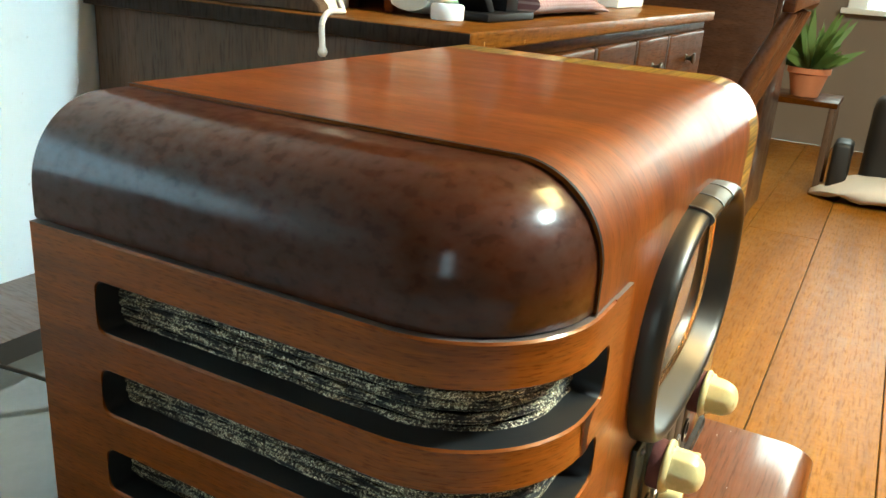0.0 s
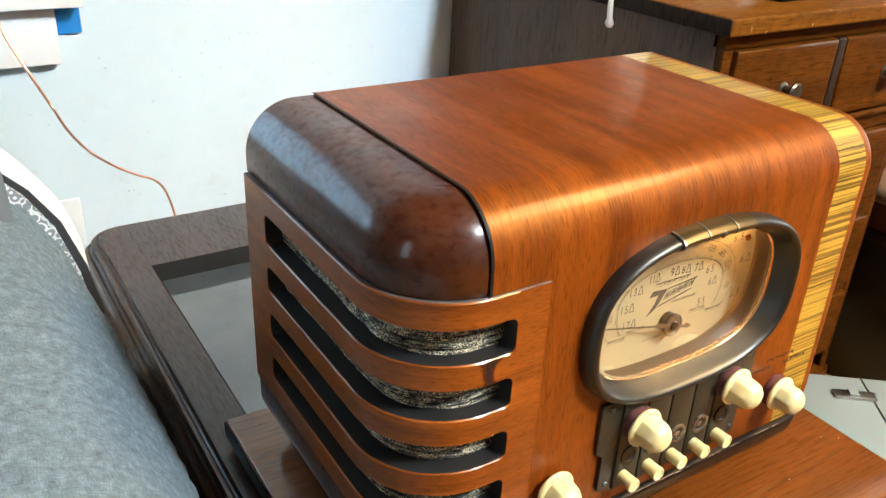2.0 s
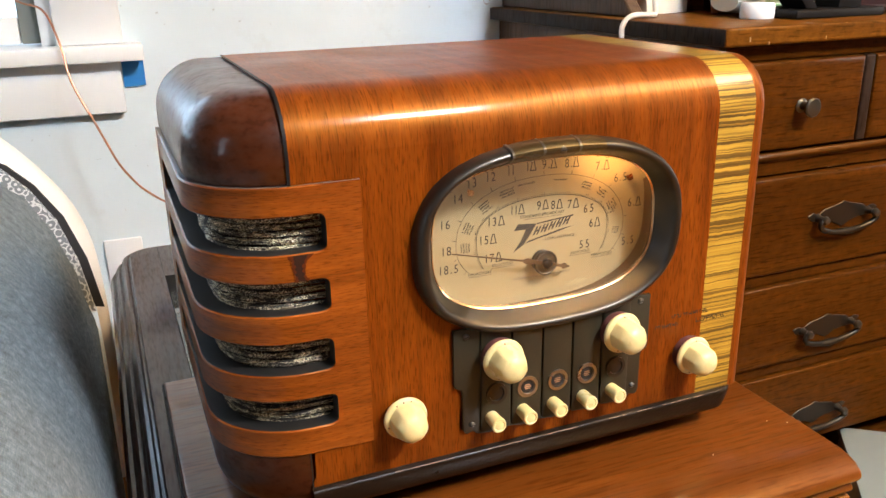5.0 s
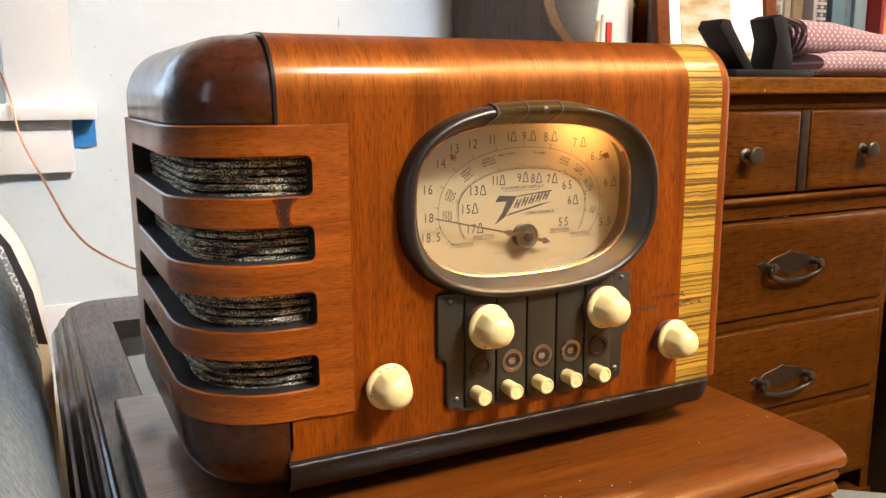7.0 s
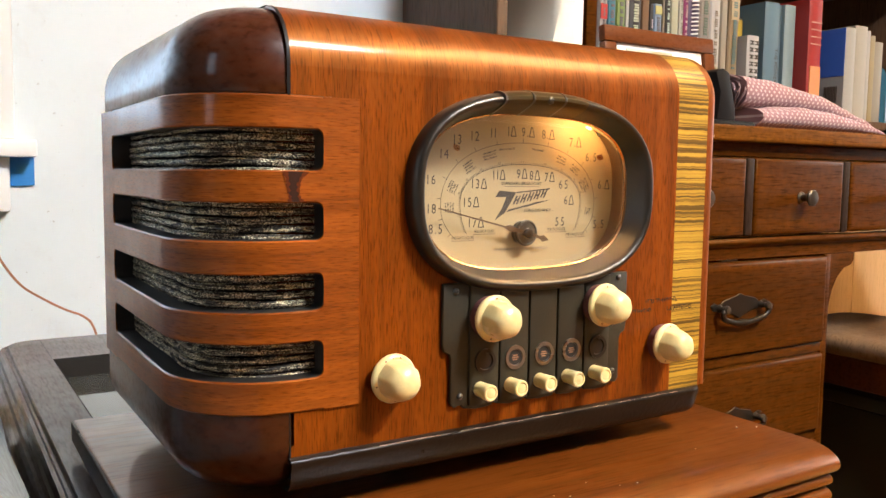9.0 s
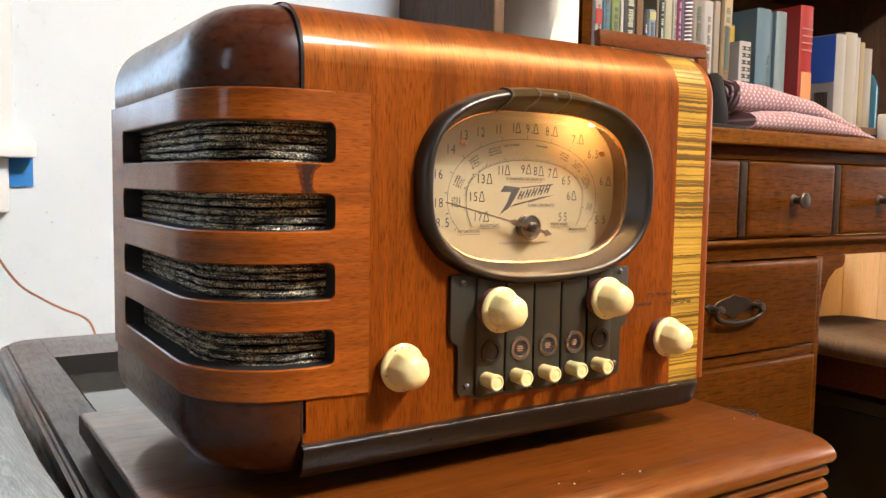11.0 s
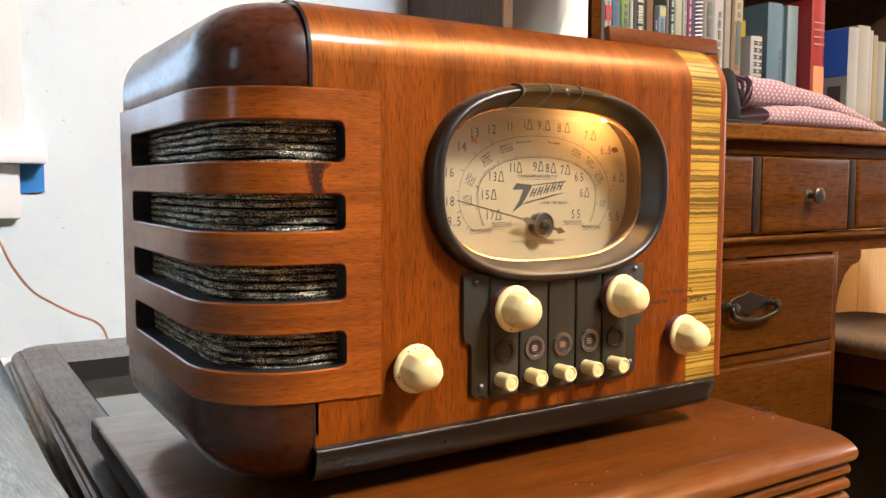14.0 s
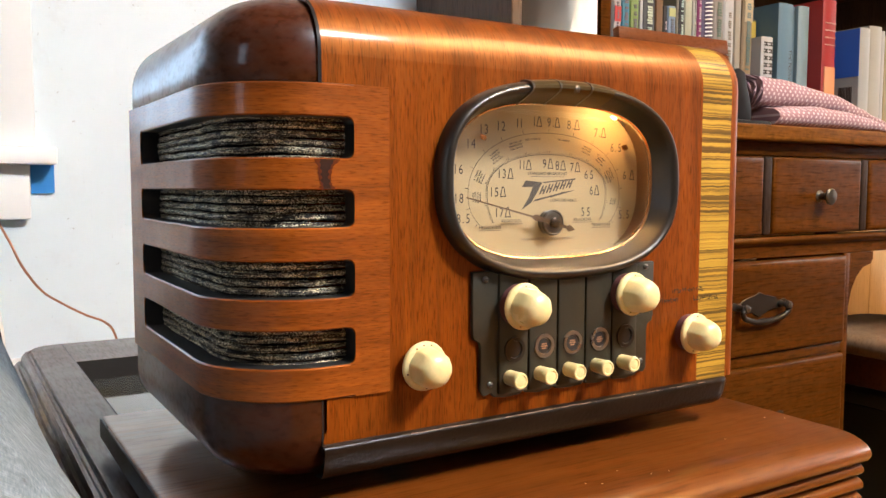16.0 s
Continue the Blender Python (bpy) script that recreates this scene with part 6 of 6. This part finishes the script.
def arm_rows(y0, y1, n, grow=0.0):
    rows = []
    for i in range(n + 1):
        u = i / n
        y = y0 + (y1 - y0) * u
        end = max(0.0, (y - (y1 - 0.05)) / 0.05, ((y0 + 0.08) - y) / 0.08)
        shrink = 0.02 * (1 - math.sqrt(max(0.0, 1 - end * end)))
        row = []
        for k, (x, z) in enumerate(ARM):
            w = 0.004 * noise.noise((y * 9, k * 0.7, 3.3)) if 1 < k < 10 else 0
            crease = max(0.0, min(1.0, (y - 0.05) / 0.2)) * max(0.0, 0.5 + noise.noise((y * 14, k * 0.4, 9.1)))
            w += 0.0034 * crease * math.sin(2 * math.pi * (y + 0.05 * math.sin(k * 0.45 + 1.0)) / 0.024)
            cx, cz = -0.18, 0.5
            d = Vector((x - cx, z - cz)).normalized()
            f = min(1.0, max(0.0, (0.45 - y) / 0.5))
            drop = 0.04 * f * f * (3 - 2 * f) * max(0.0, (z - 0.55) / 0.2)
            row.append((x - d.x * (shrink - w - grow) + 0.028 * (0.22 - y) * (1 if x > -0.2 else 0), y, z - d.y * (shrink - w - grow) - drop))
        rows.append(row)
    return rows


bm = loft(bmesh.new(), arm_rows(-0.24, 0.50, 190))
part("arm", bm, DENIM, sofa, "padded arm in mottled grey weave", 70)
part("seat_base", a_box((-1.6, -1.0, 0.10), (-0.305, 0.55, 0.42), 0.05, 4), DENIM, sofa)
part("back_rest", a_box((-1.6, 0.30, 0.42), (-0.305, 0.56, 0.86), 0.06, 4), DENIM, sofa)
for x in (-1.5, -0.2):
    for y in (-0.9, 0.4):
        part("leg", lathe(bmesh.new(), [(0.02, 0.0), (0.028, 0.10)], pose(x, y, 0.0), 14), DARK_TABLE, sofa)
bm = loft(bmesh.new(), [[(x + dx, y, z) for x, z in ARM[1:-1]] for y, dx in ((0.502, -0.005), (0.512, -0.005))])
single("paisley_throw", bm, PAISLEY, "grey and white paisley throw tucked behind the arm", "throw")
bm = loft(bmesh.new(), [[(x + (0.004 * min(1.0, max(0.0, (0.71 - z) / 0.12)) if x > -0.2 else -0.005), y, z + (0.002 if z > 0.6 else 0.0)) for x, z in ARM[1:-1]] for y in (0.514, 0.518)])
single("dark_blanket", bm, plain("charcoal_blanket", (0.028, 0.028, 0.03), 0.95, 0, 0.3, 300, 0.4), "folded charcoal blanket behind the throw", "blanket")
bm = bmesh.new()
rows = []
for i in range(17):
    u = -1 + i / 8
    e = max(0.02, (1 - abs(u) ** 3) ** 0.5)
    rows.append([(-0.338 + 0.205 * e * math.copysign(abs(c) ** 0.6, c), 0.425 + 0.055 * u, 0.70 + 0.15 * e * math.copysign(abs(s) ** 0.6, s)) for c, s in ((math.cos(2 * math.pi * k / 24), math.sin(2 * math.pi * k / 24)) for k in range(24))])
single("sofa_cushion", loft(bm, rows), plain("charcoal_weave", (0.13, 0.14, 0.15), 0.95, 0, 0.25, 300, 0.4), "charcoal grey loose cushion", "cushion", smooth=70)
bm = bmesh.new()
drape = smooth_path([(-0.5, 0.58, 0.85), (-0.21, 0.58, 0.792), (-0.150, 0.58, 0.742), (-0.105, 0.58, 0.690), (-0.073, 0.58, 0.630), (-0.061, 0.58, 0.54), (-0.061, 0.58, 0.30)], 6)
loft(bm, [[(p.x + dx, y, p.z + dx) for p in drape] for y, dx in ((0.53, -0.010), (0.55, -0.003), (0.58, 0.0), (0.62, -0.012))], closed=False)
bmesh.ops.solidify(bm, geom=bm.faces[:], thickness=0.008)
single("cream_blanket", bm, plain("pale_blanket", (0.80, 0.77, 0.72), 0.95, 0, 0.08, 60, 0.3), "cream blanket hanging behind the sofa arm", "blanket", smooth=70)

# bare copper wire from the window down behind the table, and a black flex
wire = smooth_path([(-0.17, 1.04, 0.885), (-0.125, 1.005, 0.863), (-0.095, 0.985, 0.85), (-0.079, 0.972, 0.80), (-0.071, 0.955, 0.745), (-0.047, 0.930, 0.685), (-0.034, 0.905, 0.655), (-0.019, 0.900, 0.619), (0.005, 0.905, 0.583), (0.031, 0.885, 0.564), (0.059, 0.880, 0.547), (0.084, 0.876, 0.535), (0.094, 0.855, 0.522), (0.096, 0.82, 0.49), (0.09, 0.80, 0.44)], 8)
single("copper_wire", tube(bmesh.new(), wire, 0.0018, 6), COPPER, "thin bare copper aerial wire", "wire")
G = DECK_Z - 0.0205
flex = smooth_path([(0.235, 0.785, DECK_Z - 0.06), (0.222, 0.782, DECK_Z - 0.01), (0.212, 0.748, DECK_Z + 0.004), (0.186, 0.70, DECK_Z + 0.0035), (0.163, 0.645, DECK_Z + 0.004), (0.140, 0.595, G + 0.005), (0.104, 0.505, G), (0.092, 0.42, G), (0.093, 0.385, G), (0.115, 0.31, G), (0.15, 0.268, G + 0.02), (0.17, 0.232, 0.60)], 8)
single("black_flex", tube(bmesh.new(), flex, 0.0026, 8), BLACK, "black mains flex across the table", "cable")
spur = smooth_path([(0.170, 0.652, DECK_Z + 0.008), (0.176, 0.615, DECK_Z + 0.007), (0.200, 0.575, DECK_Z + 0.002), (0.24, 0.48, G), (0.26, 0.33, G), (0.27, 0.262, G + 0.02), (0.27, 0.232, 0.60)], 8)
single("black_aerial_lead", tube(bmesh.new(), spur, 0.0022, 8), BLACK, "thin black aerial lead lying on the flex", "cable")

# dust specks on the step
rng = random.Random(21)
bm = bmesh.new()
for k in range(15):
    x, y, r = rng.uniform(0.0, 0.44), rng.uniform(-0.06, -0.005), rng.uniform(0.00018, 0.0004)
    box(bm, (x, y, TOP_Z + 0.0001), (x + 2.4 * r, y + 1.6 * r, TOP_Z + 0.0003))
tagged(part("dust_specks", bm, PAPER), "scattered pale dust specks on the table step", "dust", kind="stuff")

# ---- far side of the room ----
tall = thing("tall_cabinet", (3.03, 0.66, 0.0), "tall dark brown wooden cabinet", "cabinet")
part("body", a_box((2.80, 0.318, 0.05), (3.26, 1.018, 1.75), 0.006), DARK_TABLE, tall)
part("plinth", a_box((2.815, 0.338, 0.0), (3.245, 1.0, 0.0495)), BLACK, tall)
part("cornice", a_box((2.785, 0.303, 1.7505), (3.275, 1.019, 1.80), 0.008), DARK_TABLE, tall)
part("door", a_box((2.82, 0.303, 0.08), (3.24, 0.3175, 1.72), 0.003), DARK_TABLE, tall)
PX, PY, PZ = 4.0, 0.28, 0.42
pot = thing("plant_pot", (PX, PY, PZ), "terracotta pot with a leafy green plant", "plant")
part("pot", lathe(bmesh.new(), [(0.06, 0.0), (0.085, 0.10), (0.095, 0.105), (0.095, 0.13), (0.075, 0.12)], pose(PX, PY, PZ + 0.001), 24), plain("terracotta", (0.42, 0.16, 0.07), 0.8), pot)
bm = bmesh.new()
rng = random.Random(3)
for k in range(90):
    a, tilt, ln = rng.uniform(0, 360), rng.uniform(5, 75), rng.uniform(0.12, 0.30)
    m = pose(PX, PY, PZ + 0.12, 0, 0, a) @ pose(0, 0, 0, 0, tilt, 0)
    pts = [(0, 0, 0), (0.018, 0.005, ln * 0.45), (0.010, 0.012, ln * 0.8), (0, 0.02, ln), (-0.010, 0.012, ln * 0.8), (-0.018, 0.005, ln * 0.45)]
    bm.faces.new([bm.verts.new(m @ Vector(p)) for p in pts])
part("leaves", bm, plain("green_leaf", (0.12, 0.20, 0.05), 0.5, 0, 0.4, 40), pot, "narrow green leaves")
rack = thing("wooden_stand", (4.02, 0.28, 0.0), "low dark wooden plant stand", "stand")
part("top", a_box((3.85, 0.12, 0.395), (4.20, 0.44, 0.42), 0.004), DESK_WOOD, rack)
for x in (3.87, 4.18):
    for y in (0.14, 0.42):
        part("post", a_box((x - 0.014, y - 0.014, 0.0), (x + 0.014, y + 0.014, 0.3945), 0.003), DESK_SIDE, rack)
single("black_crate", a_box((3.80, 0.02, 0.0005), (3.98, 0.10, 0.26), 0.02, 3), BLACK, "black plastic crate on the floor", "crate")
single("black_bag", a_box((3.95, -0.30, 0.0005), (4.25, -0.02, 0.46), 0.06, 4), BLACK, "black padded bag standing on the floor", "bag")
bm = bmesh.new()
rows = []
for i in range(13):
    u = -1 + i / 6
    rows.append([(3.85 + 0.16 * math.cos(t) * (1 - u * u * 0.8), -0.10 + 0.26 * u, max(0.0005, 0.01 + 0.11 * (1 - u * u * 0.9) * (0.5 + 0.5 * math.sin(t)) + 0.02 * noise.noise((u * 3, t, 1)))) for t in (2 * math.pi * k / 18 for k in range(18))])
single("rumpled_rug", loft(bm, rows), CREAM, "rumpled cream cloth on the floor", "cloth", smooth=80)

# wide floor boards, butted along x
BOARD = {}
for i in range(17):
    y0 = -3.075 + i * 0.26
    cuts = [-2.3, -0.9 + 0.4 * (i % 3), 0.1 + 0.5 * (i % 2), 3.1 + 0.3 * (i % 4), 5.19]
    for a, b in zip(cuts, cuts[1:]):
        ln = round(b - a, 3)
        if ln not in BOARD:
            bm = a_box((0.0012, 0.0012, -0.012), (ln - 0.0012, 0.2588, 0.0), 0.0016, 1)
            me = bpy.data.meshes.new("board")
            bm.to_mesh(me)
            bm.free()
            me.materials.append(FLOOR_WOOD)
            BOARD[ln] = me
        if y0 < 0.95:
            ob = new("board", BOARD[ln])
            ob.location = (a, y0, 0.0)
            ob.parent = FLOOR

# upright tan boards that line the wall behind the desk's open end
NORTH = bpy.data.objects["wall_north"]
bm = a_box((0.0012, 0.0, 0.0), (0.1988, 0.006, 2.498), 0.0014, 1)
PANEL_BOARD = bpy.data.meshes.new("panel_board")
bm.to_mesh(PANEL_BOARD)
bm.free()
PANEL_BOARD.materials.append(TAN_WOOD)
for k in range(19):
    ob = new("panel_board", PANEL_BOARD)
    ob.location = (1.28 + 0.2 * k, WALL_Y - 0.0065, 0.001)
    ob.parent = NORTH
